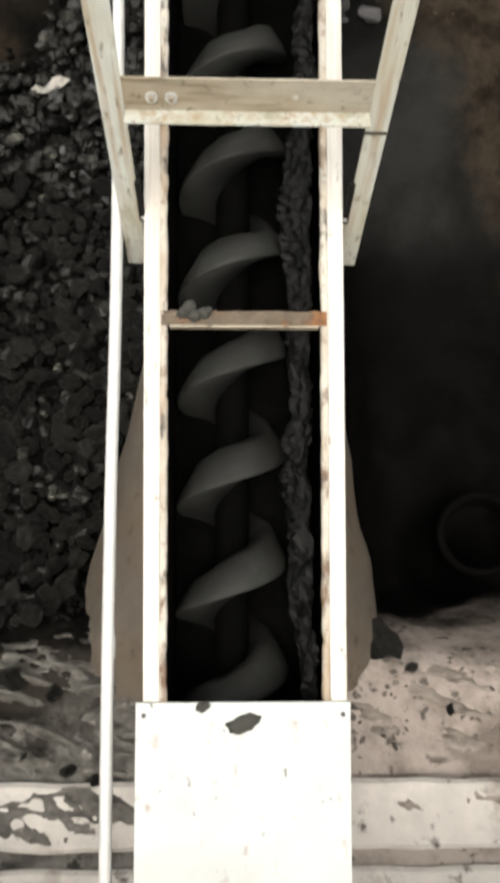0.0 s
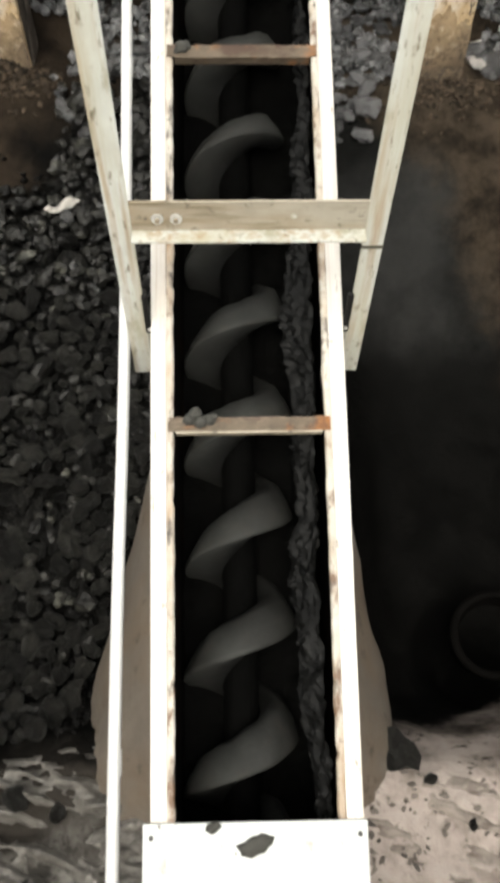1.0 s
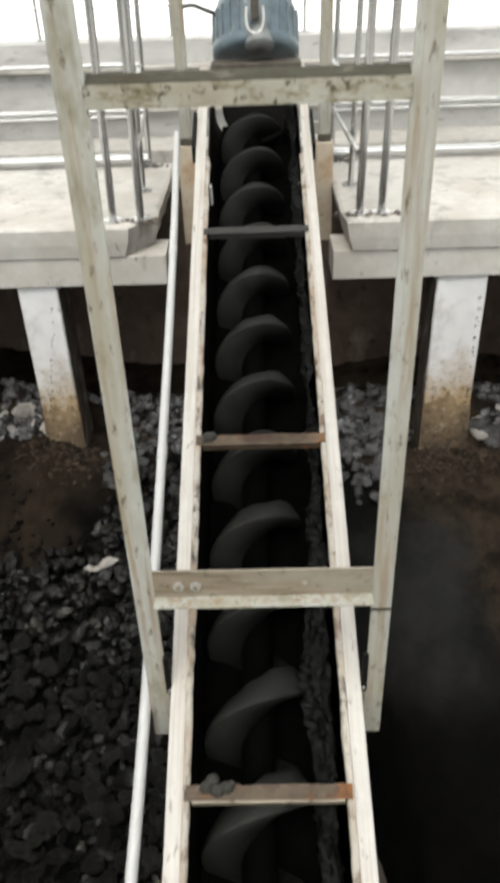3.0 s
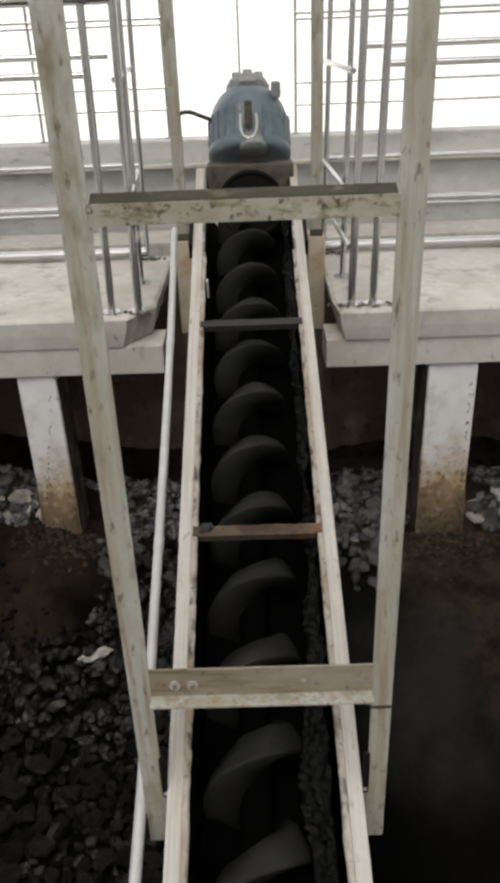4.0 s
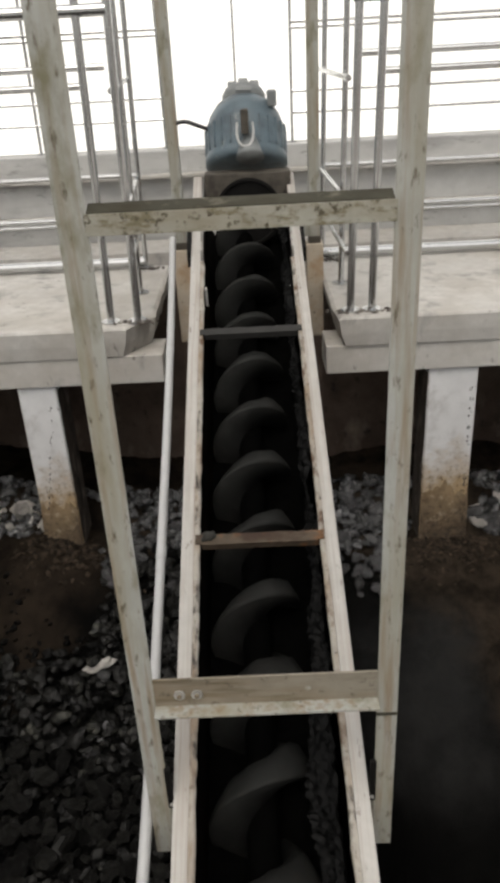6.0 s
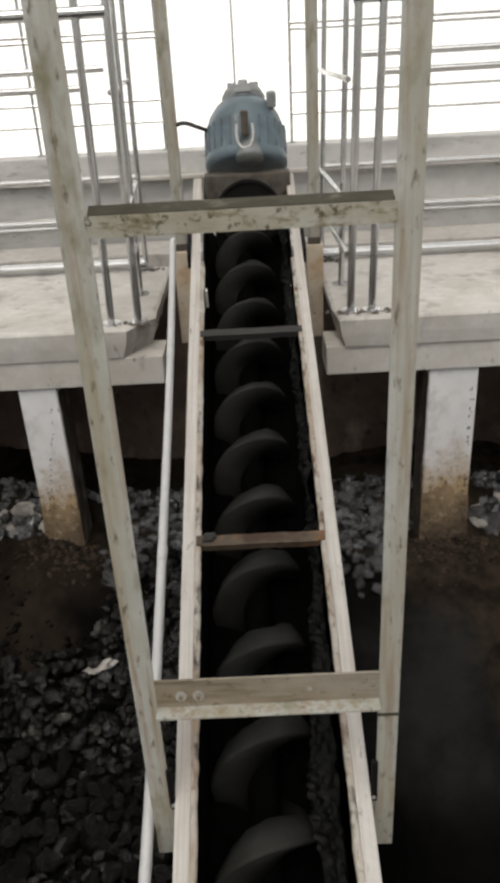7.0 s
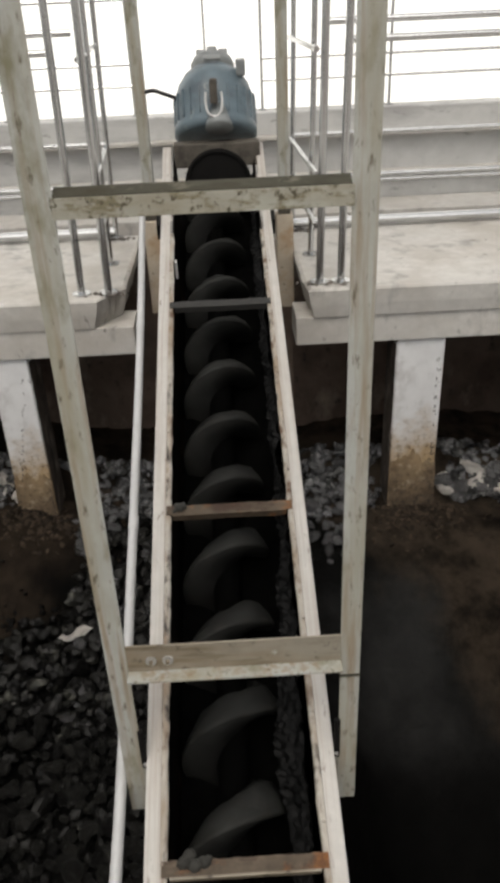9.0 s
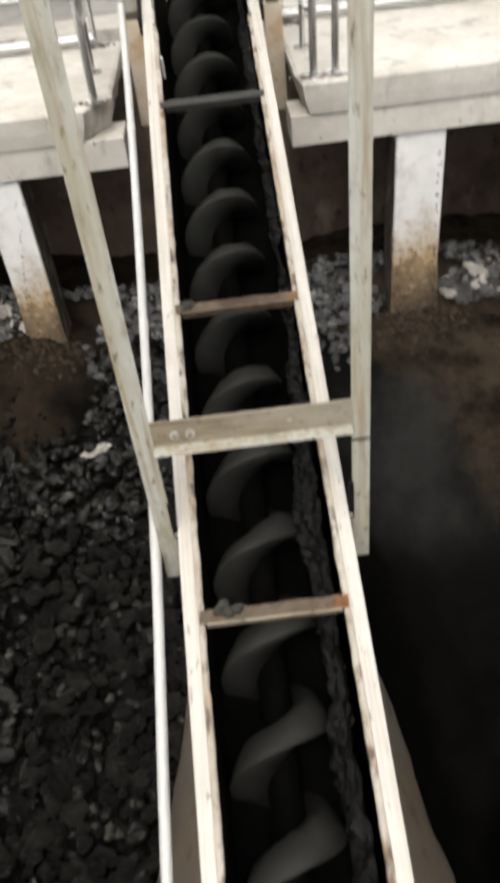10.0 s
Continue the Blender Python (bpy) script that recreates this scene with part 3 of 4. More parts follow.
def column(x, w, label):
    c = thing("column", label, "column", pose(x, FRONT + 0.05, 0), group="columns under the walkways")
    top = SLAB_Z - 0.322
    part("shaft", B(-w / 2, w / 2, 0, 0.26, 0.1, top, 0.01), M_COLUMN, c)
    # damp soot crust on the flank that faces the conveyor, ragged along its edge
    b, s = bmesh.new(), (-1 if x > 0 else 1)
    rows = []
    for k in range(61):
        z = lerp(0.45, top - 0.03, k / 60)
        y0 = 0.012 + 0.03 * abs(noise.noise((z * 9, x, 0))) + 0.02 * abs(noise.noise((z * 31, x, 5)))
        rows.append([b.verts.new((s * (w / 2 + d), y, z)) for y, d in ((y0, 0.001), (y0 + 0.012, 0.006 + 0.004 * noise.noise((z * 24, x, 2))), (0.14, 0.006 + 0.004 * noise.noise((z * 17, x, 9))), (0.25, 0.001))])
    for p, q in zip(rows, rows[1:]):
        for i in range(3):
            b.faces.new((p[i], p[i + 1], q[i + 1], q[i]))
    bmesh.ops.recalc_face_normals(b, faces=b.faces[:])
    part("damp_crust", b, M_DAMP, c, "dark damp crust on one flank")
    # lumpy splashed dirt on the foot
    b = bmesh.new()
    grid = []
    for j in range(31):
        row = []
        for i in range(19):
            u, q = i / 18, j / 30
            top_z = 0.90 + 0.05 * noise.noise((u * 3, x, 1)) + 0.06 * noise.noise((u * 9, x, 3)) - 0.10 * abs(u - 0.45)
            z = lerp(0.42, top_z, q)
            d = (0.004 + 0.026 * (1 - q) ** 0.7 + 0.020 * (1 - q) * noise.noise((u * 5, z * 14, x)) + 0.008 * noise.noise((u * 14, z * 40, x))) * min(1, 7 * (1 - q))
            row.append(b.verts.new((-w / 2 - 0.012 * (1 - q) + (w + 0.024 * (1 - q)) * u, 0.001 - max(0.0, d) - 0.0015, z)))
        grid.append(row)
    for p, q in zip(grid, grid[1:]):
        for i in range(18):
            b.faces.new((p[i], p[i + 1], q[i + 1], q[i]))
    part("dirt_crust", b, M_SAND, c, "tan splashed dirt on the foot", smooth=True)
    b, rng = bmesh.new(), random.Random(int(x * 100))
    for k in range(26):
        u = rng.random()
        z = 0.85 + 0.66 * u
        cx = (w / 2 - 0.028 + rng.gauss(0, 0.004)) if x > 0 else (-0.06 + 0.13 * u + rng.gauss(0, 0.006))
        h, g = rng.uniform(0.004, 0.018), rng.uniform(0.0015, 0.0035)
        box(b, cx - g, cx + g, -0.0015, 0.001, z, z + h)
    part("drip_stain", b, M_BLACK, c, "row of black drip marks")
    return c


column(-1.18, 0.21, "whitewashed concrete column with a tan dirty foot")
column(1.058, 0.265, "whitewashed concrete column with a tan dirty foot")

wall = thing("wall_pit_back", "damp brown retaining wall under the walkways", "wall", kind="structure")
part("retaining_wall", B(-6, 6, 5.1, 5.4, -0.5, 1.78), M_BROWN, wall)
par = thing("wall_parapet", "grey rendered parapet with ledges", "wall", kind="structure")
part("parapet", B(-9, 9, 5.8, 6.0, -0.5, 2.56, 0.01), M_PARAPET, par)
part("ledge", B(-9, 9, 5.41, 5.79, -0.5, 1.95, 0.01), M_CONC, par)
for z in (2.15, 2.41):
    part("ledge", B(-9, 9, 5.72, 5.797, z - 0.025, z, 0.006), M_CONC, par)

def backdrop():
    m = bpy.data.materials.new("hazy_daylight")
    m.use_nodes = True
    n = m.node_tree.nodes
    e = n.new("ShaderNodeEmission")
    e.inputs["Color"].default_value, e.inputs["Strength"].default_value = (1.0, 0.99, 0.97, 1), 1.3
    m.node_tree.links.new(e.outputs[0], n["Material Output"].inputs["Surface"])
    ob = part("backdrop", B(-40, 40, 14.0, 14.2, -1.0, 14.0), m)
    tagged(ob, "white hazy daylight far beyond the parapet", "backdrop", kind="structure")
    part("yard", B(-40, 40, 6.05, 13.95, 0.30, 0.42), M_WHITE_YARD, None)
    tagged(bpy.data.objects["yard"], "pale concrete yard beyond the parapet", "yard", kind="structure")


backdrop()


def parapet_railing():
    r = thing("railing", "thin grey steel railing on the parapet", "railing", pose(0, 5.9, 2.56))
    for k in range(-7, 9):
        x = 0.33 + 0.89 * k
        p = part("post", T((x, 0, 0), (x, 0, 2.2), 0.011, 10), M_STEEL, r)
        part("foot_plate", T((x, 0, 0), (x, 0, 0.012), 0.03, 10), M_STEEL, p)
    part("post", T((-0.05, 0, 0), (-0.05, 0, 2.2), 0.008, 10), M_STEEL, r)
    for z in (0.193, 0.33, 0.715, 0.75, 1.3, 2.2):
        for xa, xb in ((-6.2, -0.56), (0.33, 8.0)):        # open behind the motor
            part("rail", T((xa, 0, z), (xb, 0, z), 0.011, 10), M_STEEL, r)


parapet_railing()

# ---- screw conveyor ----
SLOPE = math.degrees(math.atan(0.354))
TR = pose(0, 1.139, 1.383, SLOPE, 0, 0)
V0, V1 = -1.55, 3.55
AX, AW, RAD, PITCH = -0.028, -0.265, 0.158, 0.298


def splay(b):
    """The trough's one side opens a little towards the high end."""
    for q in b.verts:
        if q.co.x < 0:
            q.co.x *= 1 + 0.036 * q.co.y
    return b


def ragged_lip(s):
    """Inner edge strip with a chipped, crusted rim."""
    b = bmesh.new()
    rows = []
    n = 420
    for k in range(n + 1):
        v = V0 + (2.74 - V0) * k / n
        e = 0.195 + 0.003 * noise.noise((v * 9, s, 0)) + 0.005 * max(0.0, noise.noise((v * 31, s, 4)) - 0.1) - 0.004 * max(0.0, noise.noise((v * 17, s, 8)))
        h = 0.009 + 0.002 * noise.noise((v * 23, s, 2))
        rows.append([b.verts.new((s * x, v, z)) for x, z in ((0.2135, -0.012), (0.2135, 0.0095), (0.209, 0.0105), (e + 0.004, h), (e, h - 0.006), (e + 0.002, -0.014 - 0.004 * noise.noise((v * 13, s, 6))))])
    for p, q in zip(rows, rows[1:]):
        for i in range(5):
            b.faces.new((p[i], p[i + 1], q[i + 1], q[i]))
    b.faces.new(rows[0])
    b.faces.new(rows[-1])
    bmesh.ops.recalc_face_normals(b, faces=b.faces[:])
    return b


def conveyor():
    c = thing("screw_conveyor", "inclined open screw conveyor in a dirty white steel trough", "conveyor", TR)
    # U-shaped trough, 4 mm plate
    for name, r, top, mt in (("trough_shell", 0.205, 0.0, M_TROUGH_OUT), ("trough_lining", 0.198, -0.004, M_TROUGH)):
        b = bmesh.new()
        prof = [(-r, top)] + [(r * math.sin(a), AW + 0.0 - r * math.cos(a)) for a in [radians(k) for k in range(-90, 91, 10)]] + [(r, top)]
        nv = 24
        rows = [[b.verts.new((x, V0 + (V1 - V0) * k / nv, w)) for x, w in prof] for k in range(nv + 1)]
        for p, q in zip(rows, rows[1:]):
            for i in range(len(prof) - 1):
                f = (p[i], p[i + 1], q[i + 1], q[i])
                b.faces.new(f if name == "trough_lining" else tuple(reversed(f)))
        part(name, splay(b), mt, c, "inside with the trough's shade put into its black" if name == "trough_lining" else "")
    for s in (-1, 1):
        # outer flange and the thinner inner lip standing a little proud
        part("flange", splay(B(min(s * 0.214, s * 0.255), max(s * 0.214, s * 0.255), V0, V1, -0.004, 0.006, 0.002)), M_RAIL, c, "white painted flange")
        part("flange_web", splay(B(min(s * 0.2505, s * 0.255), max(s * 0.2505, s * 0.255), V0, V1, -0.05, -0.0045)), M_RAIL, c)
        part("lip", splay(ragged_lip(s)), M_LIP, c, "chipped rusty inner edge")
    return c


conv = conveyor()


def screw(parent):
    b = bmesh.new()
    n, turns = 40, (V1 - V0 - 0.2) / PITCH
    steps = int(n * turns)
    prev = None
    for k in range(steps + 1):
        a = 2 * math.pi * k / n
        y = -1.45 + PITCH * k / n
        wob = 1 + 0.012 * noise.noise((k * 0.3, 0, 0)) - (0.03 if noise.noise((k * 0.11, 5, 0)) > 0.35 else 0)
        ring = []
        cake = 0.072 + 0.022 * noise.noise((k * 0.09, 2, 0)) + 0.006 * noise.noise((k * 0.37, 9, 0))
        g1, g2 = 0.005 * noise.noise((k * 0.25, 8, 0)), 0.004 * noise.noise((k * 0.45, 4, 0))
        for r, dy in ((0.05, cake * 0.9), (0.085, cake * 1.35 + g1), (0.115 + g2, cake * 1.2 + g1), (RAD * wob - 0.012, cake * 0.5 + 0.5 * g2), (RAD * wob, 0.008), (RAD * wob, -0.003), (RAD * wob - 0.004, -0.006), (0.09, -0.010), (0.05, -0.02)):
            ring.append(b.verts.new((r * math.sin(a), y + dy, r * math.cos(a))))
        if prev:
            for i in range(8):
                b.faces.new((prev[i], prev[i + 1], ring[i + 1], ring[i]))
        prev = ring
    flight = part("screw", b, M_SCREW, parent, "worn spiral screw with shade painted in towards its shaft", smooth=True)
    # shaft takes the near-black sludge colour so that it sinks into shade
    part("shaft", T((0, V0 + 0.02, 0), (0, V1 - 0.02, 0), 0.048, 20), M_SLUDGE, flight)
    return flight


flight = screw(conv)


def caked(parent):
    """Lumpy residue along the wall of the trough."""
    b = bmesh.new()
    nu, nv = 34, 900
    rows = []
    for j in range(nv + 1):
        v = V0 + 0.05 + (3.3 - V0) * j / nv
        fat = 0.95 + 0.55 * noise.noise((v * 2.3, 3.3, 0)) + 0.25 * noise.noise((v * 7, 1.3, 0))
        fat *= (1.0 - 0.75 * smooth(0.2, 1.5, v)) * (0.75 + 0.45 * smooth(-0.25, 0.25, noise.noise((v * 1.9, 7.7, 0))))
        row = []
        for i in range(nu + 1):
            u = i / nu
            w = -0.02 - 0.24 * u
            lump = 0.034 * noise.noise((v * 4, u * 3, 1)) + 0.020 * (0.6 - 2 * abs(noise.noise((v * 8 + u * 2, u * 7, 2)))) + 0.012 * (0.6 - 2 * abs(noise.noise((v * 21, u * 15 + v * 4, 4)))) + 0.006 * noise.noise((v * 60, u * 34, 6))
            d = max(0.0, (0.046 * fat + lump) * math.sin(math.pi * min(1, 0.12 + 0.72 * u)) + 0.25 * lump)
            row.append(b.verts.new((0.1965 - d - 0.001, v, w)))
        rows.append(row)
    for p, q in zip(rows, rows[1:]):
        for i in range(nu):
            b.faces.new((p[i], q[i], q[i + 1], p[i + 1]))
    part("caked_residue", b, M_CRUST, parent, "caked black residue along one side")


caked(conv)


def sludge(parent):
    b = bmesh.new()
    nu, nv = 12, 340
    rows = []
    for j in range(nv + 1):
        v = V0 + 0.03 + (V1 - V0 - 0.06) * j / nv
        rows.append([b.verts.new((-0.19 + 0.38 * i / nu, v, AW - 0.05 - 0.05 * math.sin(math.pi * i / nu) ** 2 * 0.3 + 0.02 * noise.noise((i * 0.35, v * 6, 2)) + 0.009 * noise.noise((i * 0.9, v * 21, 7)))) for i in range(nu + 1)])
    for p, q in zip(rows, rows[1:]):
        for i in range(nu):
            b.faces.new((p[i], p[i + 1], q[i + 1], q[i]))
    part("sludge_fill", b, M_SLUDGE, parent, "wet sludge in the trough, its shade put into the black")


sludge(conv)


def crossbar(v, material, label, front):
    bm, edge = bmesh.new(), bmesh.new()
    for k in range(21):                                # short lengths, so that the bar can be uneven
        x0, x1 = -0.21 + 0.02 * k, -0.19 + 0.02 * k
        box(bm, x0, x1, v, v + 0.036 + 0.004 * noise.noise((k * 0.6, v, 0)), 0.0115, 0.0155)
        if 0 < k < 20:
            box(edge, x0, x1, v - 0.006, v - 0.0005, -0.012 + 0.004 * noise.noise((k * 0.5, v, 3)), 0.0165)
    bmesh.ops.remove_doubles(bm, verts=bm.verts[:], dist=0.0008)
    bmesh.ops.remove_doubles(edge, verts=edge.verts[:], dist=0.0008)
    for vert in bm.verts[:] + edge.verts[:]:
        vert.co.z += 0.003 * noise.noise((vert.co.x * 11, v, 0))
    splay(bm)
    splay(edge)
    bar = part("crossbar", bm, material, conv, label)
    part("front_edge", edge, front, bar)
    return bar


# paler front edge: the lit lip of this bar is put into its colour
crossbar(0.0, M_RUST, "rust-stained angle crossbar", M_FRAME_LOW)
crossbar(1.098, M_RUST, "rust-stained angle crossbar", M_RUST)
crossbar(2.185, M_DARKBAR, "soot-grey crossbar", M_DARKBAR)
cover = part("cover_plate", B(-0.263, 0.262, V0, -0.935, 0.008, 0.016, 0.002), M_COVER, conv, "pale cover plate over the low end")
for x, v in ((-0.243, -0.965), (0.243, -0.965)):
    part("screw_head", T((x, v, 0.015), (x, v, 0.019), 0.006, 10), M_BLACK, cover)
for s in (-1, 1):
    part("end_strap", splay(B(min(s * 0.256, s * 0.272), max(s * 0.256, s * 0.272), 2.78, 3.08, -0.05, 0.03, 0.003)), M_PAD, conv, "black end strap")

part("label_tag", B(-0.2145, -0.205, 2.56, 2.585, -0.12, -0.03, 0.0005), M_WHITE_YARD, conv, "small white tag inside the trough")
part("bolt_end", T((0.1965, 2.60, -0.06), (0.185, 2.60, -0.06), 0.010, 12), M_WHITE_YARD, conv, "small pale bolt end inside the trough")
for s in (-1, 1):
    for k in range(13):
        v = -0.8 + 0.29 * k + 0.04 * s
        part("bolt", lathe(bmesh.new(), [(0.006, 0), (0.006, 0.004), (0.003, 0.006)], 8, pose(s * 0.208 * (1 + (0.036 * v if s < 0 else 0)), v, 0.0095)), M_LIP, conv)

# ---- portal frame bolted to the trough ----
FY = 1.42
portal = thing("portal_frame", "weathered white angle-steel portal frame over the conveyor", "steel frame", pose(0, FY, 0))
for s in (-1, 1):
    x0, x1 = (s * 0.268, s * 0.318) if s > 0 else (s * 0.268, s * 0.322)
    bm = B(min(x0, x1), max(x0, x1), -0.003, 0.003, 1.27, 4.3, 0.001)
    box(bm, min(s * 0.312, s * 0.318), max(s * 0.312, s * 0.318), 0.003, 0.05, 1.27, 4.3, 0.001)
    part("leg", bm, M_FRAME, portal)
    lug = part("lug", B(min(s * 0.2555, s * 0.29), max(s * 0.2555, s * 0.29), 0.004, 0.010, 1.285, 1.46, 0.002), M_FRAME, portal)
    part("pad", B(min(s * 0.2555, s * 0.272), max(s * 0.2555, s * 0.272), -0.012, 0.0035, 1.455, 1.60, 0.006), M_PAD, lug, "black rubber pad")
    part("bolt", T((s * 0.262, -0.0122, 1.475), (s * 0.262, -0.017, 1.475), 0.005, 8), M_BOLT, lug)
part("weld_seam", B(0.266, 0.3195, -0.0045, -0.0005, 1.755, 1.765, 0.001), M_GRIMY, portal, "rusty weld seam")
low = part("lower_rail", B(-0.268, 0.268, -0.009, -0.003, 1.822, 1.905, 0.001), M_FRAME_LOW, portal, "brown-soiled angle rail with its face's shading in the colour")
part("flange", B(-0.268, 0.268, -0.045, -0.003, 1.8155, 1.8215, 0.001), M_FRAME, low, "pale worn flange")
for x in (-0.207, -0.165):
    bt = part("bolt", T((x, -0.0095, 1.858), (x, -0.014, 1.858), 0.0135, 16), M_BOLT, low, "zinc bolt and washer")
    part("bolt_end", T((x, -0.0142, 1.858), (x, -0.020, 1.858), 0.006, 6), M_FRAME_LOW, bt)
part("bolt_hole", T((0.10, -0.0092, 1.862), (0.10, -0.0096, 1.862), 0.007, 14), M_FRAME, low)
up = part("upper_rail", B(-0.272, 0.272, -0.009, -0.0035, 2.949, 2.987, 0.001), M_FRAME_TOP, portal, "grime-scribbled angle rail")
bm = bmesh.new()
box(bm, -0.268, 0.268, 0, 0.031, -0.003, 0.003, 0.001, pose(0, -0.003, 2.986, 22, 0, 0))
part("flange", bm, M_GRIMY, up, "grime-darkened top flange")

# ---- conduit beside the trough ----
CPTS = [(-0.35, -0.62, 0.30), (-0.35, -0.55, 0.63), (-0.349, -0.25, 0.77), (-0.347, 0.74, 1.14), (-0.340, 1.33, 1.35), (-0.347, 2.19, 1.655), (-0.367, 3.3, 2.05), (-0.394, 4.1, 2.33)]
conduit = thing("conduit", "pale painted conduit clipped beside the trough", "conduit")
path_tube("pipe", CPTS, 0.0165, M_CONDUIT, conduit)
for x, y, z in ((-0.3475, 0.40, 1.013), (-0.347, 2.25, 1.677), (-0.366, 3.25, 2.032)):
    cl = part("coupling", T((0, -0.03, 0), (0, 0.03, 0), 0.018, 16), M_CONDUIT, conduit, "", m=pose(x, y, z, SLOPE, 0, 0))

# ---- gear motor on the high end ----
def gear_motor():
    g = thing("gear_motor", "blue-grey gear motor on the high end of the conveyor", "motor", pose(0.005, 4.36, 2.50))
    # end casting with its round opening
    b = B(-0.23, 0.23, 0.0, 0.12, -0.02, 0.10, 0.008)
    plate = part("end_casting", b, M_BRACKET, g, "brown-grey end casting")
    # near-black disc paints in the shade of the round opening
    part("bearing_hood", lathe(bmesh.new(), [(0.18, 0.0), (0.18, 0.012), (0.165, 0.014), (0.155, -0.01)], 40, pose(0, -0.001, -0.105, 90, 0, 0)), M_PAD, plate, "round bearing mouth, its dark opening painted as a black disc")
    ax = pose(0.0, 0.22, 0.09, -28, 0, 0)
    part("gearbox", lathe(bmesh.new(), [(0.20, 0.0), (0.226, 0.01), (0.228, 0.055), (0.218, 0.065), (0.221, 0.15), (0.214, 0.22), (0.195, 0.28), (0.16, 0.335), (0.115, 0.37)], 48, ax), M_MOTOR, g, smooth=True)
    for k in range(26):
        a = 2 * math.pi * k / 26
        part("cooling_rib", B(0.214, 0.228, -0.004, 0.004, 0.07, 0.215, 0.002, m=ax @ pose(0, 0, 0, 0, 0, math.degrees(a))), M_MOTOR, g)
    part("fan_cover", lathe(bmesh.new(), [(0.118, 0.368), (0.12, 0.40), (0.105, 0.43), (0.05, 0.44)], 36, ax), M_CAP, g, "grey fan cover")
    for s in (-1, 1):
        part("bracket", B(-0.012 + s * 0.085, 0.012 + s * 0.085, -0.06, 0.06, 0.36, 0.425, 0.004, m=ax), M_CAP, g)
    part("terminal_box", B(0.125, 0.175, -0.03, 0.07, 0.34, 0.42, 0.01, m=pose(0.0, 0.24, 0.06)), M_CAP, g, "small terminal box")
    eye = [(0.04 * math.cos(a), 0, 0.03 * math.sin(a)) for a in [radians(k) for k in range(0, 181, 30)]]
    e = path_tube("eye_bolt", [(x * 0.75, 0.43, 0.485 + z * 1.2) for x, _, z in eye], 0.012, M_BOLT, g, "bright lifting eye")
    for s in (-1, 0, 1):
        part("clamp_block", B(-0.026 + s * 0.06, 0.026 + s * 0.06, -0.035, 0.03, 0.425, 0.475 + 0.015 * (s == 0), 0.008, m=ax), M_CAP, g)
    part("name_plate", B(-0.045, 0.045, -0.128, -0.121, 0.378, 0.40, 0.001, m=ax), M_CAP, g, "worn grey name plate")
    # shackle hanging in front
    sh = [(-0.040, 0.04, 0.345), (-0.042, 0.022, 0.29), (-0.028, 0.008, 0.245), (0.0, 0.003, 0.232), (0.028, 0.008, 0.245), (0.042, 0.022, 0.29), (0.040, 0.04, 0.345)]
    path_tube("shackle", sh, 0.0065, M_BOLT, g, "bright steel shackle")
    part("shackle_lug", B(-0.020, 0.020, 0.015, 0.07, 0.29, 0.41, 0.008), M_BRACKET, g, "dark shackle lug")
    # cast nose on the base flange
    part("cast_nose", lathe(bmesh.new(), [(0.075, -0.02), (0.07, 0.0), (0.035, 0.10), (0.022, 0.115)], 20, ax @ pose(0.02, -0.205, 0.0, -6, 0, 0)), M_CAP, g, "grey cast nose", smooth=True)
    return g


gear_motor()
cable = path_tube("power_cable", [(-0.20, 4.62, 2.80), (-0.26, 4.60, 2.825), (-0.32, 4.60, 2.845), (-0.37, 4.58, 2.84)], 0.011, M_BLACK)
tagged(cable, "black power cable from the motor to the post", "cable")


def support_post(x, label):
    p = thing("support_post", label, "post", pose(x, 4.6, 0), group="posts beside the conveyor head")
    part("tube", B(-0.031, 0.031, -0.03, 0.03, 2.15, 4.4, 0.004), M_FRAME, p)
    part("stub", B(-0.04, 0.04, -0.04, 0.04, 0.4, 1.60, 0.004), M_BROWN, p, "brown stub below the walkway")
    part("sleeve", B(-0.050, 0.050, -0.05, 0.05, 1.60, 2.16, 0.008), M_SLEEVE, p, "tan stained concrete sleeve")
    s = -1 if x > 0 else 1
    part("clamp", B(-0.035, 0.035, -0.036, 0.036, 2.161, 2.20, 0.003), M_BRACKET, p, "rusty clamp")
    part("bracket", B(min(s * 0.03, s * 0.12), max(s * 0.03, s * 0.12), -0.02, 0.02, 2.20, 2.26, 0.003), M_FRAME, p)
    return p


support_post(-0.395, "pale square steel post beside the conveyor head")
support_post(0.375, "pale square steel post beside the conveyor head")

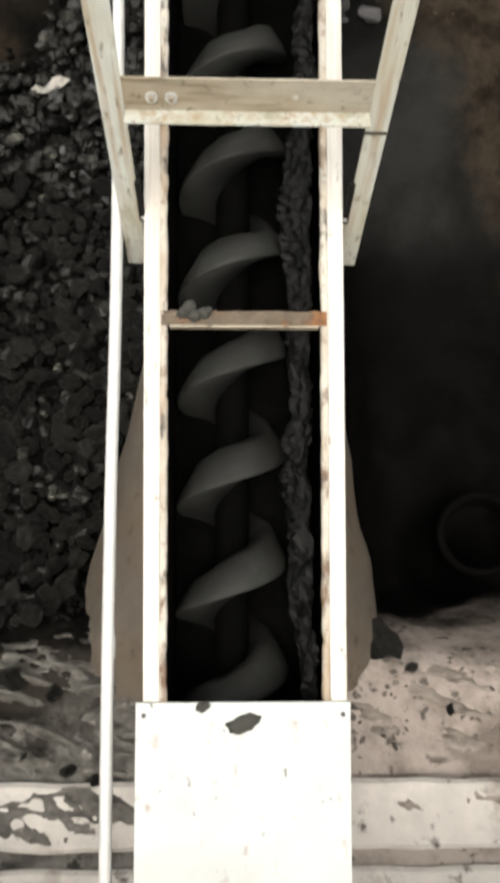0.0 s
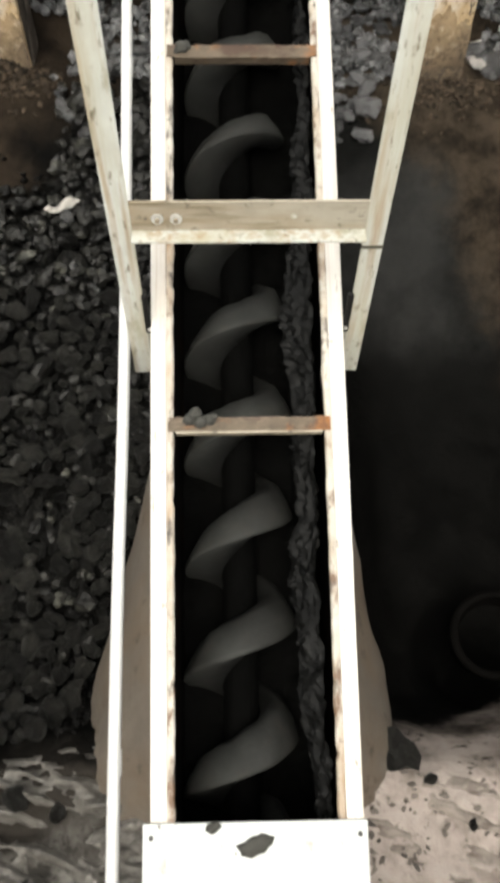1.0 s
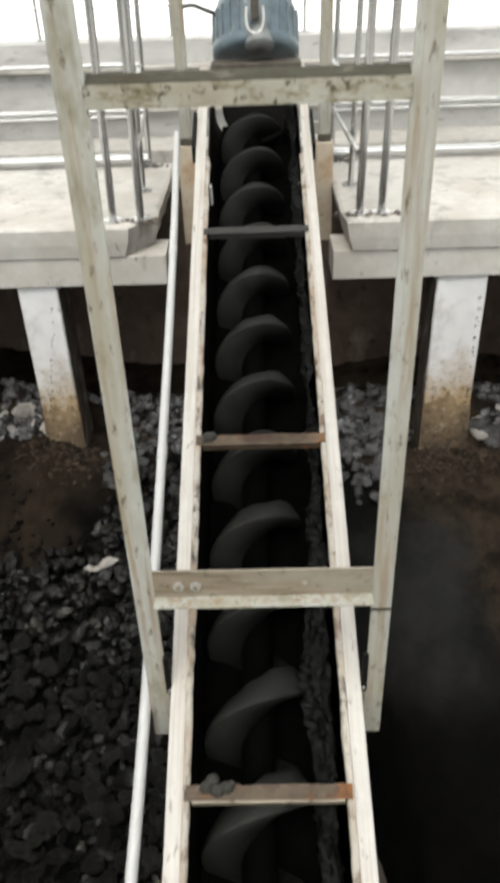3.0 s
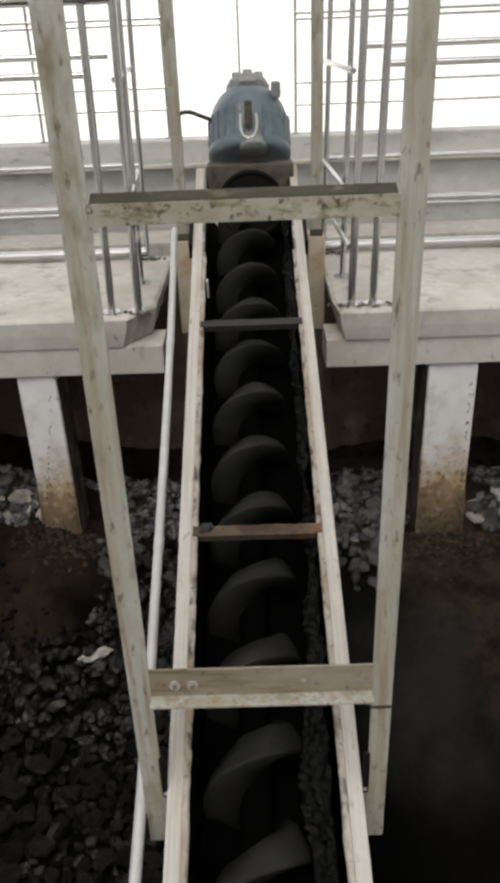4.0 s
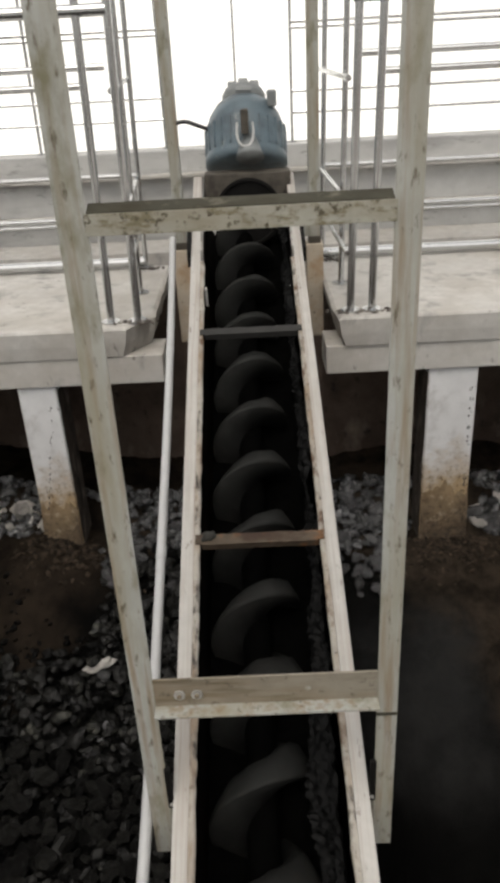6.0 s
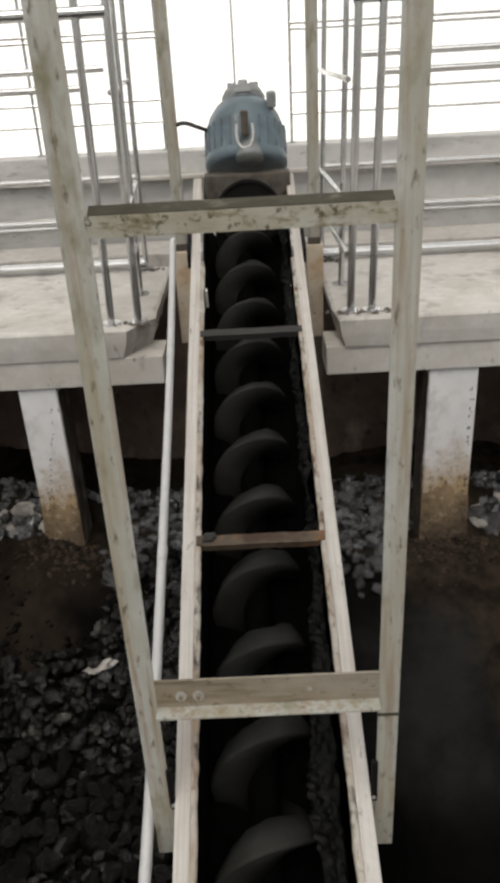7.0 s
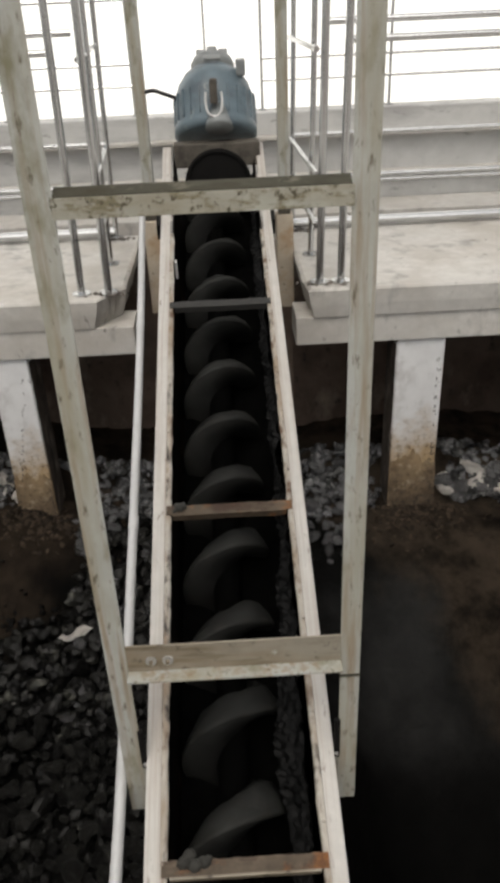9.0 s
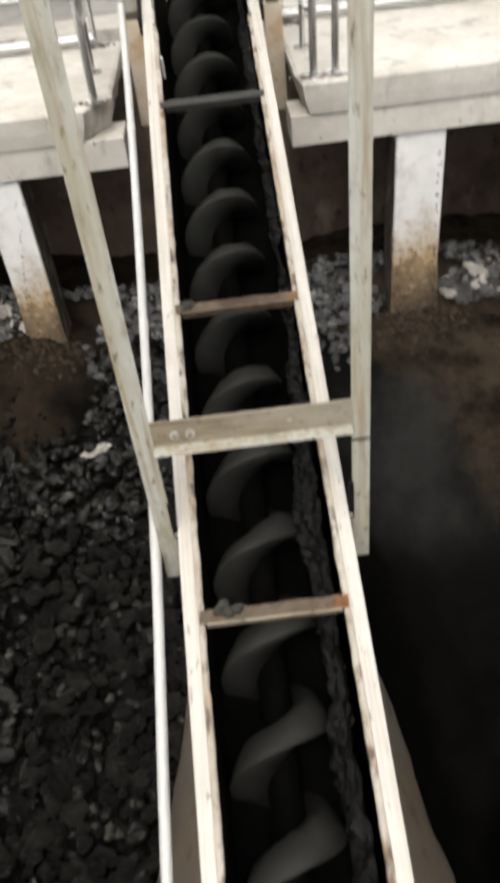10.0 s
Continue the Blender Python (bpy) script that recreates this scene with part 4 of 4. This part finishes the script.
# ---- railings on the platforms ----
def railing(side, label):
    s = side
    r = thing("railing", label, "railing", pose(0, 0, SLAB_Z), group="walkway railings")
    xb = -0.60 if s < 0 else 0.49
    xa = -0.74 if s < 0 else 0.60
    xc = -0.675 if s < 0 else 0.455
    xd = -0.645 if s < 0 else 0.515
    shift = 0.0 if s < 0 else 0.02
    for x, y, h in ((xb + shift, 3.95, 1.75), (xa + shift, 3.95, 1.75), (xd, 4.45, 1.75), (xc, 5.02, 1.55)):
        p = part("post", T((x, y, 0), (x + 0.03, y, h), 0.02 if y < 4.2 else 0.016), M_STEEL, r)
        part("foot_plate", T((x, y, 0), (x, y, 0.008), 0.05), M_STEEL, p)
    far = s * 6.0
    for y, z, rr in ((3.95, 1.428, 0.027), (5.02, 0.57, 0.014), (5.02, 0.32, 0.016), (5.02, 0.285, 0.012), (5.0, 0.045, 0.03)):
        part("rail", T((xb + 0.02 if y < 4.5 else xc, y, z), (far, y, z), rr), M_STEEL, r)
    for x, z in (((-0.79, 1.175), (-0.93, 1.077)) if s < 0 else ((0.66, 1.175), (0.81, 1.077))):
        part("rail", T((x, 5.02, z), (far, 5.02, z), 0.02), M_STEEL, r)
    for z in (0.30, 0.55, 1.1):
        part("side_rail", T((xb, 3.95, z), (xc, 5.02, z), 0.014), M_STEEL, r)
    return r


railing(-1, "stainless tube railing along the walkway edge")
railing(1, "stainless tube railing along the walkway edge")


# ---- stones ----
def stone_meshes(material, count):
    out = []
    for k in range(count):
        b = bmesh.new()
        bmesh.ops.create_icosphere(b, subdivisions=2, radius=1.0)
        for v in b.verts:
            d = v.co.normalized()
            f = 1 + 0.50 * noise.noise(d * 1.3 + Vector((k * 7.1, 0, 0))) + 0.34 * (0.4 - abs(noise.noise(d * 2.6 + Vector((0, k * 3.7, 0))))) + 0.10 * noise.noise(d * 7 + Vector((k, 0, 0)))
            v.co = Vector((d.x * f, d.y * f * 0.85, d.z * f * 0.66))
        me = bpy.data.meshes.new("stone")
        b.to_mesh(me)
        b.free()
        me.materials.append(material)
        out.append(me)
    return out


BLACK_STONES = stone_meshes(M_STONE, 10)
GREY_STONES = stone_meshes(M_GREYSTONE, 6)
PALE_STONES = stone_meshes(M_PALE, 6)


def stone_things():
    rng = random.Random(7)
    heap = thing("slag_heap", "heap of black slag stones beside the conveyor", "stone heap")
    placed = []

    def free(x, y, r):
        return all((x - a) ** 2 + (y - c) ** 2 > (0.66 * (r + q)) ** 2 for a, c, q in placed)

    def heap_pose(x, y, r):
        bed = 0.05 * noise.noise((x * 6, y * 6, 9.0))      # stones lie piled, not level
        return pose(x, y, ground_z(x, y) + bed + r * rng.uniform(0.5, 1.5), rng.uniform(-45, 45), rng.uniform(-45, 45), rng.uniform(0, 360)) @ Matrix.Diagonal((r * rng.uniform(0.9, 1.35), r, r * rng.uniform(0.85, 1.2), 1))

    count = tries = 0
    vs, fs = [], []
    while tries < 9000:
        tries += 1
        x, y = rng.uniform(-1.75, -0.34), rng.uniform(0.62, 3.75)
        r = 0.022 + 0.034 * rng.random() ** 1.6
        edge = lerp(-0.70, -0.38, (y - 0.6) / 1.3)
        if x > edge or (x < -0.9 and y > 3.15 + 0.3 * (x + 0.9)) or not free(x, y, r):
            continue
        placed.append((x, y, r))
        m, me = heap_pose(x, y, r), rng.choice(BLACK_STONES)
        if count < 300 and -1.2 < x and y < 2.6:           # those by the conveyor, one by one
            ob = new("stone", me)
            ob.parent = heap
            ob.matrix_basis = m
            count += 1
        else:
            o = len(vs)
            vs += [tuple(m @ v.co) for v in me.vertices]
            fs += [tuple(o + i for i in p.vertices) for p in me.polygons]
    me = bpy.data.meshes.new("slag_stones")
    me.from_pydata(vs, [], fs)
    me.materials.append(M_STONES)
    tagged(new("slag_stones", me), "black slag stones further up the heap", "stones", kind="stuff")
    # the small stuff between and beyond
    for name, material, label, n, region, size in (
        ("gravel", M_STONE_I, "slag gravel between the larger stones, blackened as shade in the gaps", 4200, (-1.9, -0.34, 0.60, 4.0), (0.008, 0.022)),
        ("rubble", M_RUBBLE, "glossy rubble under the walkway, wet highlights put into its grey", 2600, (-2.0, 2.0, 3.80, 4.50), (0.008, 0.036)),
    ):
        vs, fs = [], []
        while n:
            x, y = rng.uniform(region[0], region[1]), rng.uniform(region[2], region[3])
            n -= 1
            if name == "gravel" and (x > lerp(-0.585, -0.37, (y - 0.6) / 1.3) or (x < -0.80 - 0.3 * noise.noise((x * 2, y * 3, 8)) and y > 2.85 + 0.7 * rng.random() + 0.4 * noise.noise((x * 3, y * 2, 5)))):
                continue
            if name == "rubble" and (abs(abs(x) - 1.14) < 0.24 and y < 4.3 or y < 3.92 + 0.14 * noise.noise((x * 5, 2.0, 0)) or y > 4.42 + 0.1 * noise.noise((x * 6, 5.0, 0))):
                continue
            r = rng.uniform(*size)
            me = rng.choice(BLACK_STONES)
            m = pose(x, y, ground_z(x, y) + r * (0.1 if name == "gravel" else rng.uniform(0.1, 1.0)), rng.uniform(-50, 50), rng.uniform(-50, 50), rng.uniform(0, 360)) @ Matrix.Diagonal((r * 1.15, r, r, 1))
            o = len(vs)
            vs += [tuple(m @ v.co) for v in me.vertices]
            fs += [tuple(o + i for i in p.vertices) for p in me.polygons]
        me = bpy.data.meshes.new(name)
        me.from_pydata(vs, [], fs)
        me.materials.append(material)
        tagged(new(name, me), label, "gravel", kind="stuff")
    # paler stones lying along the edge of the heap
    for k in range(170):
        side = rng.choice((-1, 1, 1))
        x = side * rng.uniform(0.33, 0.85) if k % 2 else side * rng.uniform(1.3, 1.9)
        y = rng.uniform(3.92, 4.36) if k % 2 else rng.uniform(3.95, 4.2)
        r = (0.012 + 0.045 * rng.random() ** 2) * (1.0 if k % 2 else 1.25)
        ob = new("stone", rng.choice(PALE_STONES if (k % 2 == 0 and k % 8) else GREY_STONES))
        ob.matrix_basis = pose(x, y, ground_z(x, y) + 0.45 * r, rng.uniform(-30, 30), rng.uniform(-30, 30), rng.uniform(0, 360)) @ Matrix.Diagonal((r * 1.2, r, r, 1))
        pale = ob.data in PALE_STONES
        tagged(ob, "pale stone lying under the walkway" if pale else "grey slag stone lying under the walkway", "stone", "stones under the walkway")
    for k in range(64):
        x, y = (rng.uniform(-1.0, -0.40), rng.uniform(2.5, 3.9)) if k % 3 else (rng.uniform(0.36, 0.74), rng.uniform(3.45, 4.0))
        r = 0.018 + 0.03 * rng.random() ** 2 + (0.05 if k == 0 else 0)
        ob = new("stone", rng.choice(GREY_STONES))
        ob.matrix_basis = pose(x, y, ground_z(x, y) + 0.7 * r, rng.uniform(-40, 40), rng.uniform(-40, 40), rng.uniform(0, 360)) @ Matrix.Diagonal((r * 1.3, r, r, 1))
        tagged(ob, "grey slag stone lying on the black sludge", "stone", "grey stones on the sludge")
    ob = new("stone", PALE_STONES[1])
    ob.matrix_basis = pose(-0.86, 3.06, ground_z(-0.86, 3.06) + 0.05, 25, 0, 30) @ Matrix.Diagonal((0.075, 0.035, 0.03, 1))
    tagged(ob, "pale flat stone lying on the black heap", "stone")
    # loose stones on the near bank
    for x, y, r in ((0.52, 0.53, 0.062), (0.47, 0.50, 0.03), (0.60, 0.44, 0.022), (0.72, 0.30, 0.016), (-0.62, 0.36, 0.03), (-0.75, 0.40, 0.04), (-0.9, 0.33, 0.035), (-0.55, 0.12, 0.022), (-0.70, 0.16, 0.018), (-0.45, 0.10, 0.03), (0.31, 0.08, 0.022), (0.9, 0.24, 0.014)):
        ob = new("stone", rng.choice(BLACK_STONES))
        ob.matrix_basis = pose(x, y, max(ground_z(x, y), 0.352 if y < 0.09 else 0) + 0.4 * r, rng.uniform(-30, 30), rng.uniform(-30, 30), rng.uniform(0, 360)) @ Matrix.Diagonal((r * 1.2, r, r, 1))
        tagged(ob, "dark stone lying on the muddy bank", "stone", "stones on the near bank")


stone_things()


def drain_pipe():
    """Assumed open pipe end lying in the sump, near black to paint in its shaded mouth."""
    m = pose(1.12, 1.12, -0.34, 14, -14, 0)
    ob = part("drain_pipe", lathe(bmesh.new(), [(0.13, -0.5), (0.19, -0.5), (0.195, 0.05), (0.19, 0.07), (0.165, 0.072), (0.155, 0.06), (0.15, -0.45), (0.02, -0.46)], 40, m), M_PIPE, smooth=True)
    tagged(ob, "assumed open drain pipe in the sludge, its mouth's shade in the colour", "pipe")


drain_pipe()


def grit(name, label, spots, n, seed, size, material=M_GRIT):
    rng = random.Random(seed)
    vs, fs = [], []
    for k in range(n):
        cx, cy, z, rx, ry = spots[k % len(spots)]
        x, y = rng.gauss(cx, rx), rng.gauss(cy, ry)
        r = rng.uniform(*size)
        h = z if z is not None else (0.352 if y < 0.08 else ground_z(x, y))
        m = pose(x, y, h + 0.3 * r, rng.uniform(-40, 40), rng.uniform(-40, 40), rng.uniform(0, 360)) @ Matrix.Diagonal((r * 1.4, r, r * 0.7, 1))
        o = len(vs)
        me = rng.choice(BLACK_STONES)
        vs += [tuple(m @ v.co) for v in me.vertices]
        fs += [tuple(o + i for i in p.vertices) for p in me.polygons]
    me = bpy.data.meshes.new(name)
    me.from_pydata(vs, [], fs)
    me.materials.append(material)
    tagged(new(name, me), label, "grit", kind="stuff")


grit("grit", "dark grit swept round the railing feet", ((0.50, 3.93, SLAB_Z, 0.05, 0.02), (0.62, 3.93, SLAB_Z, 0.06, 0.02), (-0.62, 3.92, SLAB_Z, 0.05, 0.015), (0.47, 4.98, SLAB_Z, 0.05, 0.02), (-0.67, 4.98, SLAB_Z, 0.04, 0.02)), 300, 3, (0.003, 0.011))
grit("bank_grit", "muddy grit and crumbs on the near bank", ((0.6, 0.32, None, 0.22, 0.10), (0.36, 0.25, None, 0.04, 0.1)), 110, 5, (0.003, 0.011))


grit("foot_dirt", "crumbled tan dirt round the column feet", ((-1.19, 3.83, None, 0.10, 0.05), (-1.15, 3.74, None, 0.16, 0.09), (1.06, 3.83, None, 0.11, 0.05), (1.04, 3.72, None, 0.18, 0.10)), 900, 8, (0.004, 0.016), M_CRUMB)


def mud_smear(name, label, x0, x1, y0, y1, seed, lift, material, bank=False, rise=1.0):
    """Wet mud trodden in ragged ridges on the flat ledge, or over the bank behind it."""
    b = bmesh.new()
    nx, ny = int((x1 - x0) / 0.006), int((y1 - y0) / 0.006)
    grid = []
    for j in range(ny + 1):
        row = []
        for i in range(nx + 1):
            x, y = x0 + (x1 - x0) * i / nx, y0 + (y1 - y0) * j / ny
            edge = min(1, 6 * min(i / nx, 1 - i / nx), 4 * min(j / ny, 1 - j / ny))
            h = lift + 0.045 * noise.noise((x * 6, y * 14 + x * 4, seed)) + 0.014 * (0.5 - 2 * abs(noise.noise((x * 15, y * 30 + x * 9, seed + 3)))) + 0.006 * noise.noise((x * 50, y * 60, seed))
            h *= rise
            if bank:
                h += 0.04 * rise * (0.4 - 2 * abs(noise.noise((x * 3.5 + y * 2, y * 12 + x * 3, seed + 6))))
            bed = ground_z(x, y) - 0.006 if bank else 0.349
            row.append((b.verts.new((x, y, bed + max(-0.002, h * edge))), h * edge))
        grid.append(row)
    for p, q in zip(grid, grid[1:]):
        for i in range(nx):
            quad = (p[i], p[i + 1], q[i + 1], q[i])
            if max(h for _, h in quad) > 0.0:
                b.faces.new([v for v, _ in quad])
    bmesh.ops.delete(b, geom=[v for v in b.verts if not v.link_faces], context="VERTS")
    ob = part(name, b, material, None, "", smooth=True)
    tagged(ob, label, "mud", kind="stuff")


mud_smear("mud_smear", "grey wet mud trodden over the pale ledge", -1.25, -0.27, -0.10, 0.07, 2.0, 0.0, M_SMEAR)
mud_smear("mud_bank", "dark grey wet mud trodden in ridges on the bank", -1.35, -0.27, 0.075, 0.58, 5.0, 0.012, M_SMEAR, True)
mud_smear("mud_drift", "brown drying mud drifted over the bank", 0.27, 1.35, 0.10, 0.56, 9.0, 0.0, M_DRIFT, True, 0.5)
mud_smear("mud_fringe", "brown mud thinly smeared on the pale ledge", 0.27, 1.25, -0.02, 0.08, 11.0, -0.008, M_DRIFT)


def clod(x, v, w, sx, sy, sz, label):
    b = bmesh.new()
    bmesh.ops.create_icosphere(b, subdivisions=3, radius=1.0)
    for q in b.verts:
        f = 1 + 0.4 * noise.noise(q.co * 1.6 + Vector((x * 40, v * 10, 0))) + 0.2 * noise.noise(q.co * 4 + Vector((0, x * 40, 0)))
        q.co = Vector((q.co.x * f * sx, q.co.y * f * sy, max(-0.25, q.co.z) * f * sz))
    ob = part("mud_clod", b, M_CLOD, None, "", smooth=True, m=TR @ pose(x, v, w, 0, 0, 20))
    tagged(ob, label, "mud", "clods of mud on the conveyor")


clod(-0.002, -0.985, 0.0175, 0.042, 0.020, 0.012, "grey-green clod of mud on the cover plate")
clod(-0.10, -0.945, 0.0175, 0.020, 0.012, 0.012, "grey clod of mud on the cover plate's edge")
for x, v in ((-0.155, 0.03), (-0.125, 0.022), (-0.10, 0.03), (-0.14, 0.045)):
    clod(x, v, 0.015, 0.019, 0.016, 0.02, "grey clod of mud on the rusty crossbar")
clod(-0.175, 1.125, 0.015, 0.024, 0.018, 0.024, "grey clod of mud on the rusty crossbar")


def motions():
    spin = 0.42
    rows, t = [], 0.0
    while t < 10.01:
        # at the top of the screw a crest stands at 0.255 + spin * t pitches
        rows.append((t, pose(AX, 0, AW, 0, -(spin * t * 360) + PHASE, 0)))
        t += 0.25
    walk(flight, rows)


PHASE = 160.0
motions()
